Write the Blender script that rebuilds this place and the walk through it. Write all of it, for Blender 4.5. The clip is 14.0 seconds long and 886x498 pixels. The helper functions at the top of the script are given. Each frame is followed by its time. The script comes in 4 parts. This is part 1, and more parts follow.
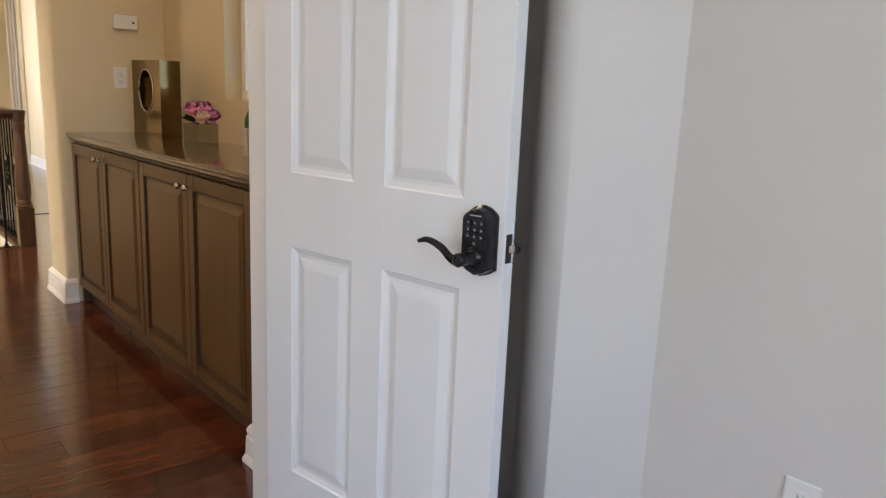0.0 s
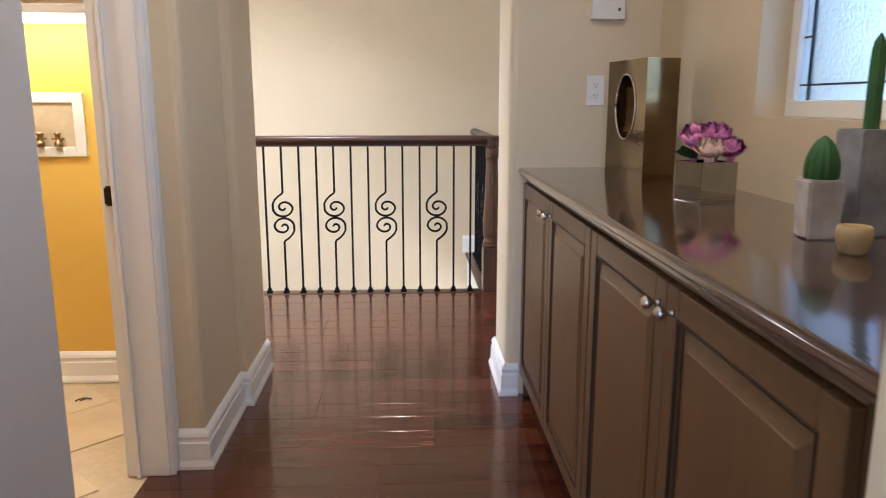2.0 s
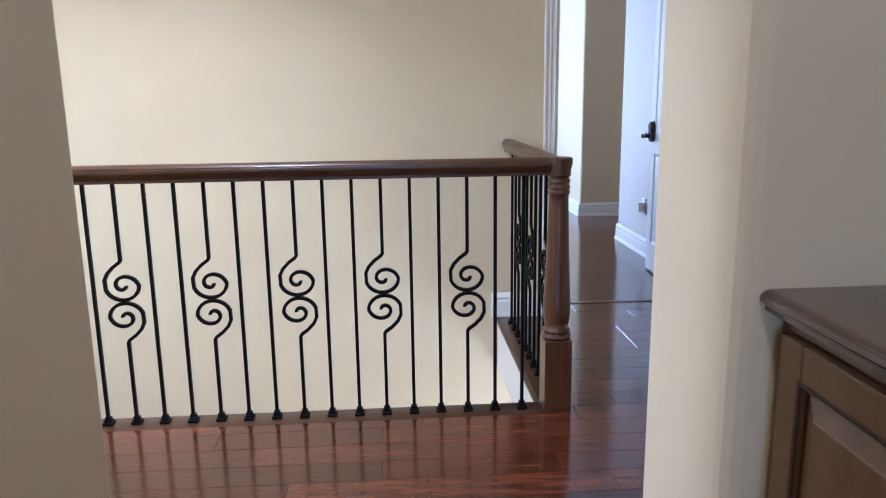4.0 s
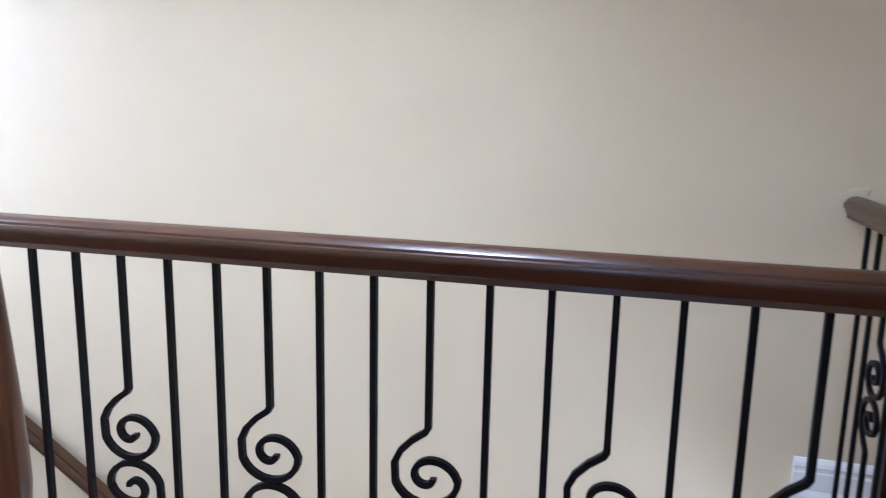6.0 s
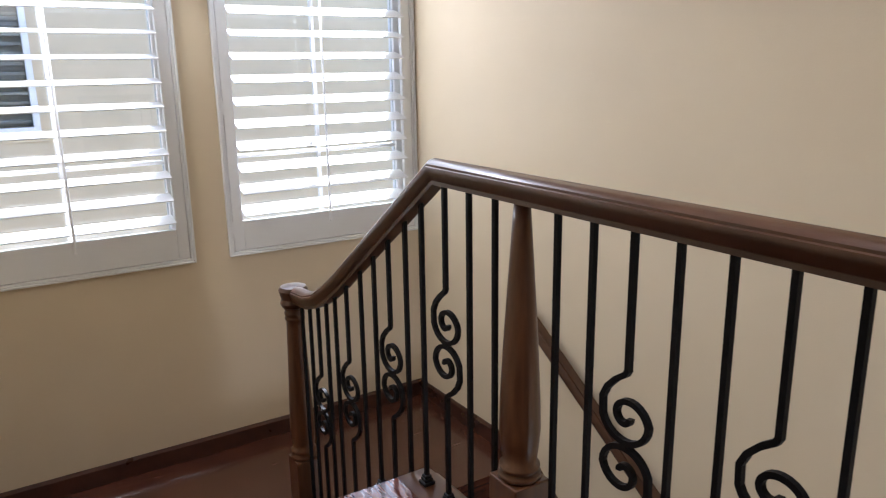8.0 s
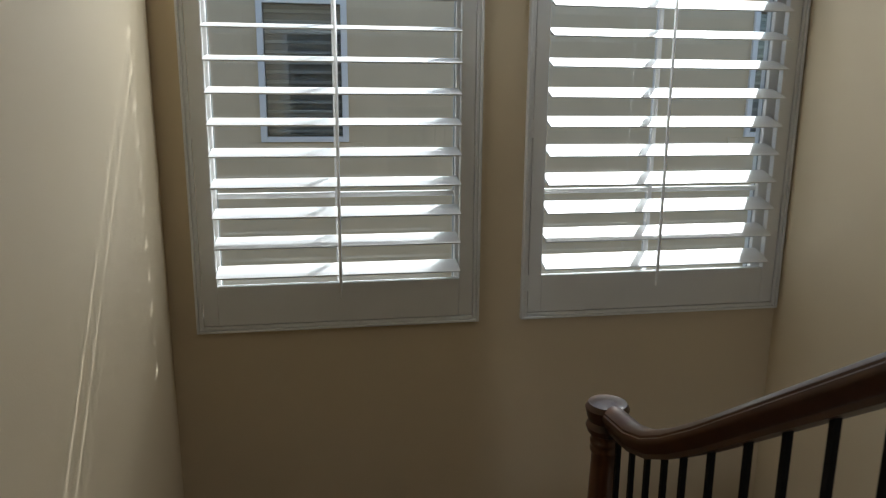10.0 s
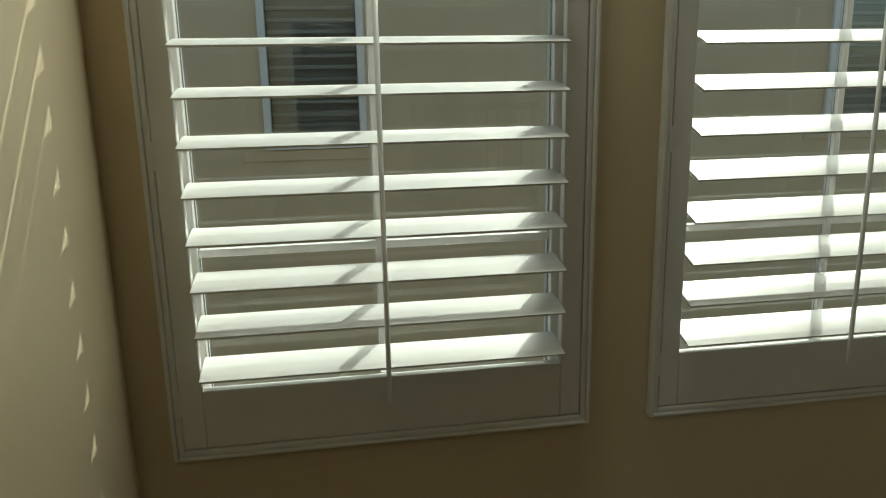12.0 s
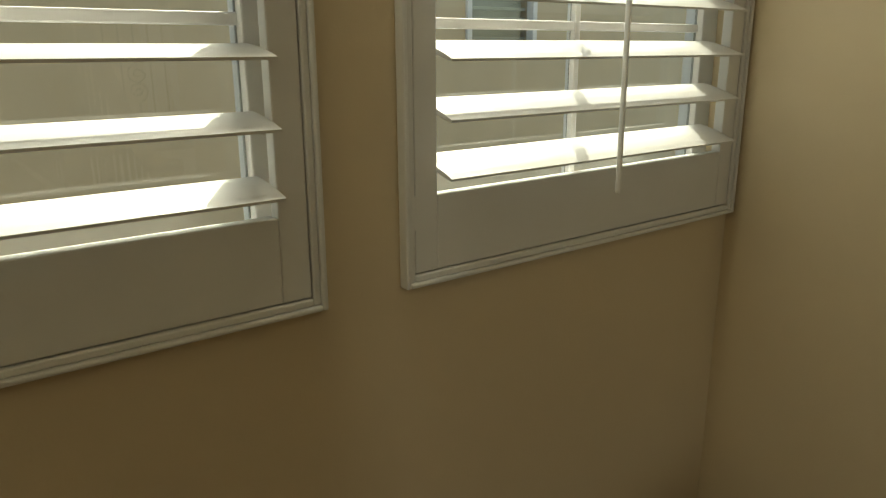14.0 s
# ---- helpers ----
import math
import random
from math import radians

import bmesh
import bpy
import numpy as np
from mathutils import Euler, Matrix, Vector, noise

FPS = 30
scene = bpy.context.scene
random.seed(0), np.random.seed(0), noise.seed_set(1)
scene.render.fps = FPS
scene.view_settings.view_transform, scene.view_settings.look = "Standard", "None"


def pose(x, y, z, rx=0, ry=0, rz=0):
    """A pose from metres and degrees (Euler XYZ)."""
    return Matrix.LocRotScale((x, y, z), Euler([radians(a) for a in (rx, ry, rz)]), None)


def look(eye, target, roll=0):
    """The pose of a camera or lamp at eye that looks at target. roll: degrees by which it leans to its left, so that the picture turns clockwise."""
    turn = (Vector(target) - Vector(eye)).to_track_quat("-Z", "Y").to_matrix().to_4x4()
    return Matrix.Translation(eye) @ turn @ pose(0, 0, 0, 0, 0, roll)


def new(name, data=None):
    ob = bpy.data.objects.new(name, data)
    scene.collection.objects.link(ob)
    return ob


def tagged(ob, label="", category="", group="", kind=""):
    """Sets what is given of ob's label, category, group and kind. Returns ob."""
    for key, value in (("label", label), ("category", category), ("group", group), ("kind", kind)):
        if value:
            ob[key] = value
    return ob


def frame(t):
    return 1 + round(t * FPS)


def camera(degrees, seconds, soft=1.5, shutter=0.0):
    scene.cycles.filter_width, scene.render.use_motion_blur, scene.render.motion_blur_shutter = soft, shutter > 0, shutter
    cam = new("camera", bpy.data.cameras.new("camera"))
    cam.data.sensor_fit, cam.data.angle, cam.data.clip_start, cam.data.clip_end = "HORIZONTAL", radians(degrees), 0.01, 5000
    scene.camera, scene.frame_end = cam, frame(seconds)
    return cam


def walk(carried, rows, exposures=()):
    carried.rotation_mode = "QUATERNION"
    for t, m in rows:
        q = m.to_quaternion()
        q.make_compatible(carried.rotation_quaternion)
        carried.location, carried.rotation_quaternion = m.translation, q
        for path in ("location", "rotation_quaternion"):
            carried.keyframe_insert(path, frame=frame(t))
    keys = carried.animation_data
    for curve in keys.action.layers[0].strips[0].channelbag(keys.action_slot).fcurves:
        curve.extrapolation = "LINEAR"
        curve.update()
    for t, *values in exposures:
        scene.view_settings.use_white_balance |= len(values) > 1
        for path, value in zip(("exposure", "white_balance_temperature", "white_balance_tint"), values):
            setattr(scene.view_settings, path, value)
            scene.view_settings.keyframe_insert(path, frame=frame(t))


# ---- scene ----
cam = camera(62.7, 14.0, soft=1.05, shutter=0.15)
PATH = [
    (0, (-1.096, -5.988, 1.200), (0.118, -4.578, 0.815), 2.5),
    (0.5, (-0.824, -5.711, 1.207), (0.109, -4.103, 0.814), 2.4),
    (1, (-0.634, -5.375, 1.214), (-0.111, -3.589, 0.830), 1.8),
    (1.5, (-0.542, -4.961, 1.208), (-0.305, -3.113, 0.836), 0.7),
    (2, (-0.521, -4.534, 1.189), (-0.433, -2.674, 0.814), -0),
    (2.2, (-0.532, -4.337, 1.196), (-0.504, -2.474, 0.824), -0.6),
    (4.3, (-0.614, -2.433, 1.218), (-0.487, -0.578, 0.827), -0.9),
    (4.5, (-0.621, -2.280, 1.221), (-0.497, -0.424, 0.835), -1.1),
    (5, (-0.656, -1.891, 1.223), (-0.549, -0.035, 0.832), -0.6),
    (5.5, (-0.621, -1.513, 1.211), (-0.721, 0.346, 0.835), 0.3),
    (6, (-0.648, -1.201, 1.208), (-1.123, 0.606, 0.862), 1.2),
    (6.5, (-0.650, -1.054, 1.203), (-1.611, 0.547, 0.852), 1.7),
    (7, (-0.645, -1.024, 1.217), (-1.930, 0.316, 0.817), 0.9),
    (7.5, (-0.672, -1.022, 1.226), (-2.101, 0.148, 0.782), -0.5),
    (8, (-0.709, -1.000, 1.219), (-2.266, -0.013, 0.759), -0.9),
    (8.5, (-0.844, -0.959, 1.211), (-2.504, -0.161, 0.748), -0.9),
    (8.8, (-0.992, -0.915, 1.225), (-2.703, -0.222, 0.773), -0.4),
    (9, (-1.121, -0.848, 1.230), (-2.861, -0.237, 0.779), -0.6),
    (9.2, (-1.239, -0.814, 1.218), (-3.002, -0.264, 0.773), -0.5),
    (11.3, (-2.428, -0.720, 1.188), (-4.285, -0.642, 0.792), 1.2),
    (11.5, (-2.524, -0.750, 1.196), (-4.376, -0.625, 0.788), 0.1),
    (12, (-2.714, -0.810, 1.196), (-4.542, -0.519, 0.766), -1.1),
    (12.5, (-2.884, -0.827, 1.111), (-4.689, -0.465, 0.642), 0.1),
    (13, (-3.042, -0.759, 0.974), (-4.805, -0.233, 0.502), 1.1),
    (13.5, (-3.247, -0.763, 0.797), (-4.835, 0.155, 0.302), 0.4),
    (14, (-3.354, -0.726, 0.718), (-4.811, 0.386, 0.215), -0.3),
]
EXPOSURE = [(0, 3.4, 7000, 13), (0.5, 3.35, 6700, 12), (1, 3.4, 6350, 11), (1.5, 3.45, 6900, 14), (1.7, 3.5, 5700, 14), (2.2, 3.8, 5150, 16), (4.3, 3.4, 4650, 13), (5.0, 3.4, 4750, 14), (5.5, 3.5, 4600, 14), (6.0, 3.3, 4500, 14), (6.5, 2.95, 4650, 15), (7.0, 2.65, 4900, 14), (7.5, 2.45, 5450, 15),
            (8.0, 2.35, 5400, 16), (8.5, 2.25, 5400, 15), (9.2, 1.52, 5300, 14), (11.3, 0.12, 6600, -8), (12.5, 0.15, 6550, -9), (13.2, 0.25, 7100, -8), (13.6, 0.45, 7500, -7), (14, 0.95, 7500, -4)]
walk(cam, [(t, look(eye, target, roll)) for t, eye, target, roll in PATH], exposures=EXPOSURE)

# ---- light ----
SUN = Vector((-1.3, 0.95, 1.49)).normalized()
world = bpy.data.worlds.new("sky")
scene.world = world
world.use_nodes = True
wn = world.node_tree
sky = wn.nodes.new("ShaderNodeTexSky")
sky.sky_type, sky.sun_disc = "NISHITA", False
sky.sun_elevation = math.asin(SUN.z)
sky.sun_rotation = math.atan2(SUN.x, SUN.y)
wn.links.new(sky.outputs[0], wn.nodes["Background"].inputs[0])
wn.nodes["Background"].inputs[1].default_value = 0.15
sun = bpy.data.lights.new("sun", "SUN")
sun.energy, sun.angle, sun.color = 2.6, radians(0.5), (1.0, 0.965, 0.91)
new("sun", sun).matrix_world = look(SUN * 20, (0, 0, 0))


WEST_X = -4.53


def area(name, eye, target, w, h, watts, colour):
    d = bpy.data.lights.new(name, "AREA")
    d.shape, d.size, d.size_y, d.energy, d.color = "RECTANGLE", w, h, watts, colour
    ob = new(name, d)
    ob.matrix_world = look(eye, target)
    return ob


area("window_light_bedroom", (-1.3, -7.93, 1.5), (-0.3, -4.5, 1.0), 1.1, 1.3, 2.4, (0.5, 0.69, 1.0))
# second bedroom lamp is added, its window assumed, to shade the rounded corner
area("window_light_bedroom", (-3.56, -5.8, 1.5), (0.0, -5.3, 1.0), 1.3, 1.3, 2.2, (0.74, 0.85, 1.0))
area("window_light_far_room", (-0.95, 5.2, 1.5), (1.2, 4.0, 1.1), 1.3, 1.4, 9, (0.74, 0.84, 1.0))
# unseen fill from below, added to brighten the lower stair walls; no window there
area("fill_light_foyer", (1.38, 0.45, -1.75), (-3, 0.9, -0.3), 0.9, 1.6, 10, (0.95, 0.97, 1.0))
# hidden strips inside the window heads, added to lift the north and south walls
for y, ty, watts in ((-0.5, -1.7, 6.2), (0.3, 1.3, 2.8)):
    area("fill_light_stair", (WEST_X + 0.1, y, 1.93), (WEST_X + 2.0, ty, -0.4), 0.5, 0.06, watts, (1.0, 0.98, 0.93)).data.spread = radians(175)
area("undercabinet_light", (-1.95, -1.66, 1.488), (-1.95, -1.66, 0), 0.6, 0.05, 0.8, (1.0, 0.86, 0.55))
# the first explains the hall floor glints; the other three are added fill
LAMPS = [(-0.62, -3.1, 1.25), (0.6, -0.3, 0.1), (-2.2, -6.2, 0.8), (-2.2, -2.6, 1.6)]
# invented dome lamp that evens out the stairwell walls
FILL_DOME = (-1.5, -0.25, 2.9)


# ---- materials ----
def nodes(name):
    m = bpy.data.materials.new(name)
    m.use_nodes = True
    t = m.node_tree
    return m, t, t.nodes["Principled BSDF"], lambda k: t.nodes.new("ShaderNode" + k)


def ramp(n, stops):
    e = n.color_ramp.elements
    while len(e) < len(stops):
        e.new(0.5)
    for el, (p, c) in zip(e, stops):
        el.position, el.color = p, (*c, 1)


def surface(name, dark, light, rough=0.5, scale=6, bump=0.0, bump_scale=300, stretch=(1, 1, 1), metal=0.0, coat=0.0, rough_vary=0.08, vary=0.0, spec=0.5):
    m, t, b, nn = nodes(name)
    tc, mp = nn("TexCoord"), nn("Mapping")
    mp.inputs["Scale"].default_value = stretch
    t.links.new(tc.outputs["Object"], mp.inputs[0])
    n1 = nn("TexNoise")
    n1.inputs["Scale"].default_value, n1.inputs["Detail"].default_value = scale, 5
    t.links.new(mp.outputs[0], n1.inputs["Vector"])
    r = nn("ValToRGB")
    ramp(r, [(0.3, dark), (0.7, light)])
    t.links.new(n1.outputs[0], r.inputs[0])
    col = r.outputs[0]
    if vary:
        oi, hs, mr = nn("ObjectInfo"), nn("HueSaturation"), nn("MapRange")
        mr.inputs[3].default_value, mr.inputs[4].default_value = 1 - vary, 1 + vary
        t.links.new(oi.outputs["Random"], mr.inputs[0])
        t.links.new(mr.outputs[0], hs.inputs["Value"])
        t.links.new(col, hs.inputs["Color"])
        col = hs.outputs[0]
    t.links.new(col, b.inputs["Base Color"])
    n2 = nn("TexNoise")
    n2.inputs["Scale"].default_value, n2.inputs["Detail"].default_value = bump_scale, 3
    t.links.new(mp.outputs[0], n2.inputs["Vector"])
    rr = nn("MapRange")
    rr.inputs[3].default_value, rr.inputs[4].default_value = max(0.02, rough - rough_vary), rough + rough_vary
    t.links.new(n1.outputs[0], rr.inputs[0])
    t.links.new(rr.outputs[0], b.inputs["Roughness"])
    if bump:
        bp = nn("Bump")
        bp.inputs["Strength"].default_value, bp.inputs["Distance"].default_value = bump, 0.002
        t.links.new(n2.outputs[0], bp.inputs["Height"])
        t.links.new(bp.outputs[0], b.inputs["Normal"])
        t.links.new(bp.outputs[0], b.inputs["Coat Normal"])
    b.inputs["Metallic"].default_value = metal
    b.inputs["Specular IOR Level"].default_value = spec
    b.inputs["Coat Weight"].default_value, b.inputs["Coat Roughness"].default_value = coat, 0.08
    return m


WALL = surface("cream_wall_paint", (0.65, 0.54, 0.365), (0.68, 0.57, 0.39), 0.6, 1.5, 0.18, 160)
ROOM = surface("pale_wall_paint", (0.62, 0.58, 0.54), (0.65, 0.61, 0.565), 0.6, 1.5, 0.18, 160)
CEIL = surface("ceiling_paint", (0.78, 0.76, 0.72), (0.8, 0.78, 0.74), 0.8, 2, 0.2, 120)
YELLOW = surface("yellow_wall_paint", (0.72, 0.47, 0.07), (0.76, 0.5, 0.085), 0.55, 1.5, 0.18, 160)
TRIM = surface("white_trim_paint", (0.76, 0.75, 0.73), (0.79, 0.78, 0.76), 0.32, 4, 0.05, 60)
DOOR = surface("door_paint", (0.74, 0.735, 0.73), (0.77, 0.765, 0.755), 0.36, 5, 0.12, 220, stretch=(1, 1, 0.15))
SHUTTER = surface("shutter_paint", (0.73, 0.73, 0.715), (0.76, 0.76, 0.745), 0.38, 5, 0.03, 80)
IRON = surface("black_iron", (0.004, 0.004, 0.005), (0.008, 0.007, 0.008), 0.5, 40, 0.25, 500, spec=0.12)
BRONZE = surface("dark_bronze", (0.006, 0.0058, 0.0075), (0.014, 0.012, 0.014), 0.28, 30, 0.1, 300, metal=0.3)
RAIL = surface("stained_rail_wood", (0.041, 0.0152, 0.0052), (0.067, 0.0258, 0.009), 0.33, 9, 0.1, 90, stretch=(0.6, 3, 3), coat=0.12)
POST = surface("stained_post_wood", (0.06, 0.022, 0.0068), (0.108, 0.042, 0.0138), 0.34, 9, 0.12, 90, stretch=(6, 6, 0.5), coat=0.15)
PLANK = surface("dark_floor_plank", (0.034, 0.0082, 0.0035), (0.118, 0.031, 0.012), 0.16, 5, 0.4, 9, stretch=(0.9, 6, 6), coat=0.32, vary=0.4, rough_vary=0.07)
STAIR = surface("dark_stair_wood", (0.035, 0.011, 0.006), (0.085, 0.028, 0.014), 0.24, 5, 0.3, 14, stretch=(7, 0.7, 7), coat=0.5)
SKIRT = surface("dark_skirting_wood", (0.04, 0.014, 0.008), (0.075, 0.027, 0.014), 0.3, 6, 0.1, 40, coat=0.4)
CABINET = surface("brown_cabinet_wood", (0.088, 0.044, 0.0165), (0.13, 0.067, 0.026), 0.36, 5, 0.1, 70, stretch=(5, 5, 0.5), spec=0.35)
GLAZE = surface("dark_cabinet_glaze", (0.022, 0.009, 0.005), (0.035, 0.015, 0.008), 0.4, 9)
COUNTER = surface("polished_counter_wood", (0.04, 0.0165, 0.009), (0.066, 0.029, 0.016), 0.15, 6, 0.06, 30, stretch=(5, 0.5, 5), coat=0.8, rough_vary=0.04)
TILE = surface("travertine_tile", (0.55, 0.42, 0.25), (0.7, 0.56, 0.36), 0.4, 4, 0.15, 40, vary=0.03)
GROUT = surface("tile_grout", (0.54, 0.42, 0.26), (0.62, 0.5, 0.33), 0.8, 30)
NICKEL = surface("brushed_nickel", (0.55, 0.48, 0.4), (0.65, 0.58, 0.5), 0.25, 40, 0.05, 200, metal=1.0)
CHROME = surface("dark_mirror_glass", (0.34, 0.33, 0.31), (0.42, 0.41, 0.39), 0.05, 10, metal=1.0, rough_vary=0.02)
GOLD = surface("aged_gold_metal", (0.12, 0.082, 0.04), (0.2, 0.142, 0.072), 0.1, 8, 0.15, 60, metal=0.95)
PLASTIC = surface("white_plastic", (0.74, 0.73, 0.70), (0.77, 0.76, 0.73), 0.35, 8)
SLOT = surface("dark_slot", (0.02, 0.02, 0.02), (0.03, 0.03, 0.03), 0.6, 10)
STUCCO = surface("beige_stucco", (0.60, 0.49, 0.32), (0.66, 0.54, 0.36), 0.9, 3, 0.6, 60)
EARTH = surface("side_yard_gravel", (0.2, 0.17, 0.13), (0.34, 0.3, 0.24), 0.95, 8, 0.8, 60)
ROOF = surface("roof_tile_clay", (0.25, 0.13, 0.08), (0.36, 0.2, 0.12), 0.8, 6, 0.3, 20)
LEAD = surface("lead_came", (0.03, 0.03, 0.032), (0.06, 0.06, 0.06), 0.5, 20, metal=0.6)
PINK = surface("pink_petal", (0.5, 0.09, 0.3), (0.8, 0.32, 0.55), 0.6, 30, vary=0.3)
PEACH = surface("peach_petal", (0.8, 0.5, 0.4), (0.86, 0.62, 0.5), 0.6, 30, vary=0.1)
LEAF = surface("green_leaf", (0.03, 0.09, 0.025), (0.06, 0.15, 0.045), 0.5, 20)
CACTUS = surface("cactus_green", (0.02, 0.09, 0.02), (0.05, 0.17, 0.04), 0.5, 12, 0.3, 90)
POT = surface("whitewashed_pot", (0.42, 0.38, 0.35), (0.7, 0.67, 0.63), 0.75, 14, 0.5, 60)
GREYPOT = surface("grey_washed_pot", (0.2, 0.2, 0.21), (0.36, 0.36, 0.37), 0.75, 14, 0.5, 60)
SCRAP = surface("dry_leaf_brown", (0.03, 0.022, 0.015), (0.09, 0.065, 0.04), 0.7, 60)
KEYMARK = surface("grey_key_print", (0.28, 0.28, 0.3), (0.36, 0.36, 0.38), 0.4, 20)
BRASS = surface("brass_valve", (0.2, 0.13, 0.06), (0.45, 0.3, 0.13), 0.35, 20, metal=0.9)
DARKPANE = surface("dark_house_pane", (0.2, 0.22, 0.22), (0.26, 0.28, 0.28), 0.08, 2)
BLIND = surface("house_blind", (0.3, 0.32, 0.31), (0.37, 0.39, 0.38), 0.6, 4)


def glass(name, tint=(1, 1, 1), rough=0.0, bump=0.0):
    m, t, b, nn = nodes(name)
    b.inputs["Base Color"].default_value = (*tint, 1)
    b.inputs["Transmission Weight"].default_value = 1.0
    b.inputs["Roughness"].default_value = rough
    b.inputs["IOR"].default_value = 1.45
    if bump:
        n2, bp = nn("TexNoise"), nn("Bump")
        n2.inputs["Scale"].default_value = 60
        bp.inputs["Strength"].default_value, bp.inputs["Distance"].default_value = bump, 0.003
        t.links.new(n2.outputs[0], bp.inputs["Height"])
        t.links.new(bp.outputs[0], b.inputs["Normal"])
    return m


GLASS = glass("window_glass", (0.97, 0.99, 0.98))
ARTGLASS = glass("textured_art_glass", (0.36, 0.43, 0.52), 0.3, 0.6)


def glow(name, colour, strength):
    m, t, b, nn = nodes(name)
    b.inputs["Emission Color"].default_value = (*colour, 1)
    b.inputs["Emission Strength"].default_value = strength
    return m


LENS = glow("lamp_lens", (1.0, 0.85, 0.62), 1.5)
TUBE = glow("undercabinet_tube", (1.0, 0.9, 0.65), 2.5)


# ---- geometry helpers ----
def box(bm, x0, x1, y0, y1, z0, z1, bevel=0.0, segs=2, vertical=False):
    g = bmesh.ops.create_cube(bm, size=1)
    for v in g["verts"]:
        v.co = Vector(((x0 + x1) / 2 + v.co.x * (x1 - x0), (y0 + y1) / 2 + v.co.y * (y1 - y0), (z0 + z1) / 2 + v.co.z * (z1 - z0)))
    if bevel:
        es = {e for v in g["verts"] for e in v.link_edges}
        if vertical:
            es = {e for e in es if abs(e.verts[0].co.z - e.verts[1].co.z) > 1e-5}
        bmesh.ops.bevel(bm, geom=list(es), offset=bevel, segments=segs, profile=0.5, affect="EDGES")
    return bm


def lathe(bm, profile, cx=0.0, cy=0.0, n=20):
    rings = []
    for r, z in profile:
        rings.append([bm.verts.new((cx + r * math.cos(2 * math.pi * k / n), cy + r * math.sin(2 * math.pi * k / n), z)) for k in range(n)])
    for a, b in zip(rings, rings[1:]):
        for k in range(n):
            f = bm.faces.new((a[k], a[(k + 1) % n], b[(k + 1) % n], b[k]))
            f.smooth = True
    bm.faces.new(rings[0][::-1])
    bm.faces.new(rings[-1])
    return bm


def sweep(bm, profile, pts, side=None, smooth=False, taper=None):
    """profile: (sideways, upward) pairs, swept along pts."""
    rings = []
    P = [Vector(p) for p in pts]
    for i, p in enumerate(P):
        a = (P[i] - P[i - 1]).normalized() if i else (P[1] - P[0]).normalized()
        b = (P[i + 1] - P[i]).normalized() if i < len(P) - 1 else a
        t = (a + b).normalized()
        k = 1 / max(0.35, a.dot(t))
        s = Vector(side) if side else t.cross(Vector((0, 0, 1))).normalized()
        u = s.cross(t).normalized()
        q = taper[i] if taper else 1
        if side:
            rings.append([bm.verts.new(p + s * (x * q) + u * (z * k * q)) for x, z in profile])
        else:
            rings.append([bm.verts.new(p + s * (x * k) + u * z) for x, z in profile])
    n = len(profile)
    for a, b in zip(rings, rings[1:]):
        for k in range(n):
            f = bm.faces.new((a[k], a[(k + 1) % n], b[(k + 1) % n], b[k]))
            f.smooth = smooth
    bm.faces.new(rings[0][::-1])
    bm.faces.new(rings[-1])
    return bm


def mesh(name, bm, material):
    bmesh.ops.recalc_face_normals(bm, faces=bm.faces)
    d = bpy.data.meshes.new(name)
    bm.to_mesh(d)
    bm.free()
    if material in (RAIL, COUNTER):
        for f in d.polygons:
            f.use_smooth = True
        d.set_sharp_from_angle(angle=radians(34))
    d.materials.append(material)
    return d


def part(name, bm, material, parent=None, label=""):
    ob = new(name, mesh(name, bm, material))
    if parent:
        ob.parent = parent
    return tagged(ob, label)


def piece(name, data, parent, m=None):
    ob = new(name, data)
    ob.parent = parent
    if m is not None:
        ob.matrix_basis = m
    return ob


def thing(name, label, category, group="", at=(0, 0, 0), turn=0):
    ob = new(name)
    ob.matrix_basis = pose(*at, 0, 0, turn)
    ob.empty_display_size = 0.1
    return tagged(ob, label, category, group)


def structure(name, bm, material, label="", category=""):
    return tagged(part(name, bm, material), label, category, kind="structure")


def B(*a, **k):
    return box(bmesh.new(), *a, **k)


# ---- the large structure ----
TOP = 2.74
WEST, NORTH, SOUTH = -4.53, 1.237, -1.335
LAND = -0.86
RISE, TREAD, FIRST = 0.172, 0.255, -2.46
LOW = -2.92

ground = structure("ground", B(-300, 300, -300, 300, LOW - 0.6, LOW - 0.35), EARTH, "brown gravel ground round the house", "ground")


def wall(name, boxes, material=WALL, bevel=0.018, label="cream painted plaster wall with rounded corners"):
    bm = bmesh.new()
    for b in boxes:
        box(bm, *b, bevel=bevel, segs=3, vertical=True)
    return structure(name, bm, material, label, "wall")


W1 = (-1.236, -0.118)
W2 = (0.06, 1.232)
OPEN1 = (-1.218, -0.136)
OPEN2 = (0.078, 1.214)
WB, WT = 0.30, 1.98
wall("wall_west", [(WEST - 0.12, WEST, -1.45, OPEN1[0], LOW, TOP), (WEST - 0.12, WEST, OPEN1[1], OPEN2[0], LOW, TOP), (WEST - 0.12, WEST, OPEN2[1], 1.4, LOW, TOP),
                   (WEST - 0.12, WEST, OPEN1[0], OPEN1[1], LOW, WB), (WEST - 0.12, WEST, OPEN2[0], OPEN2[1], LOW, WB),
                   (WEST - 0.12, WEST, OPEN1[0], OPEN1[1], WT, TOP), (WEST - 0.12, WEST, OPEN2[0], OPEN2[1], WT, TOP)], bevel=0)
D2L, D2R = 0.25, 1.115
wall("wall_north", [(WEST - 0.16, D2L, NORTH, NORTH + 0.2, LOW, TOP)])
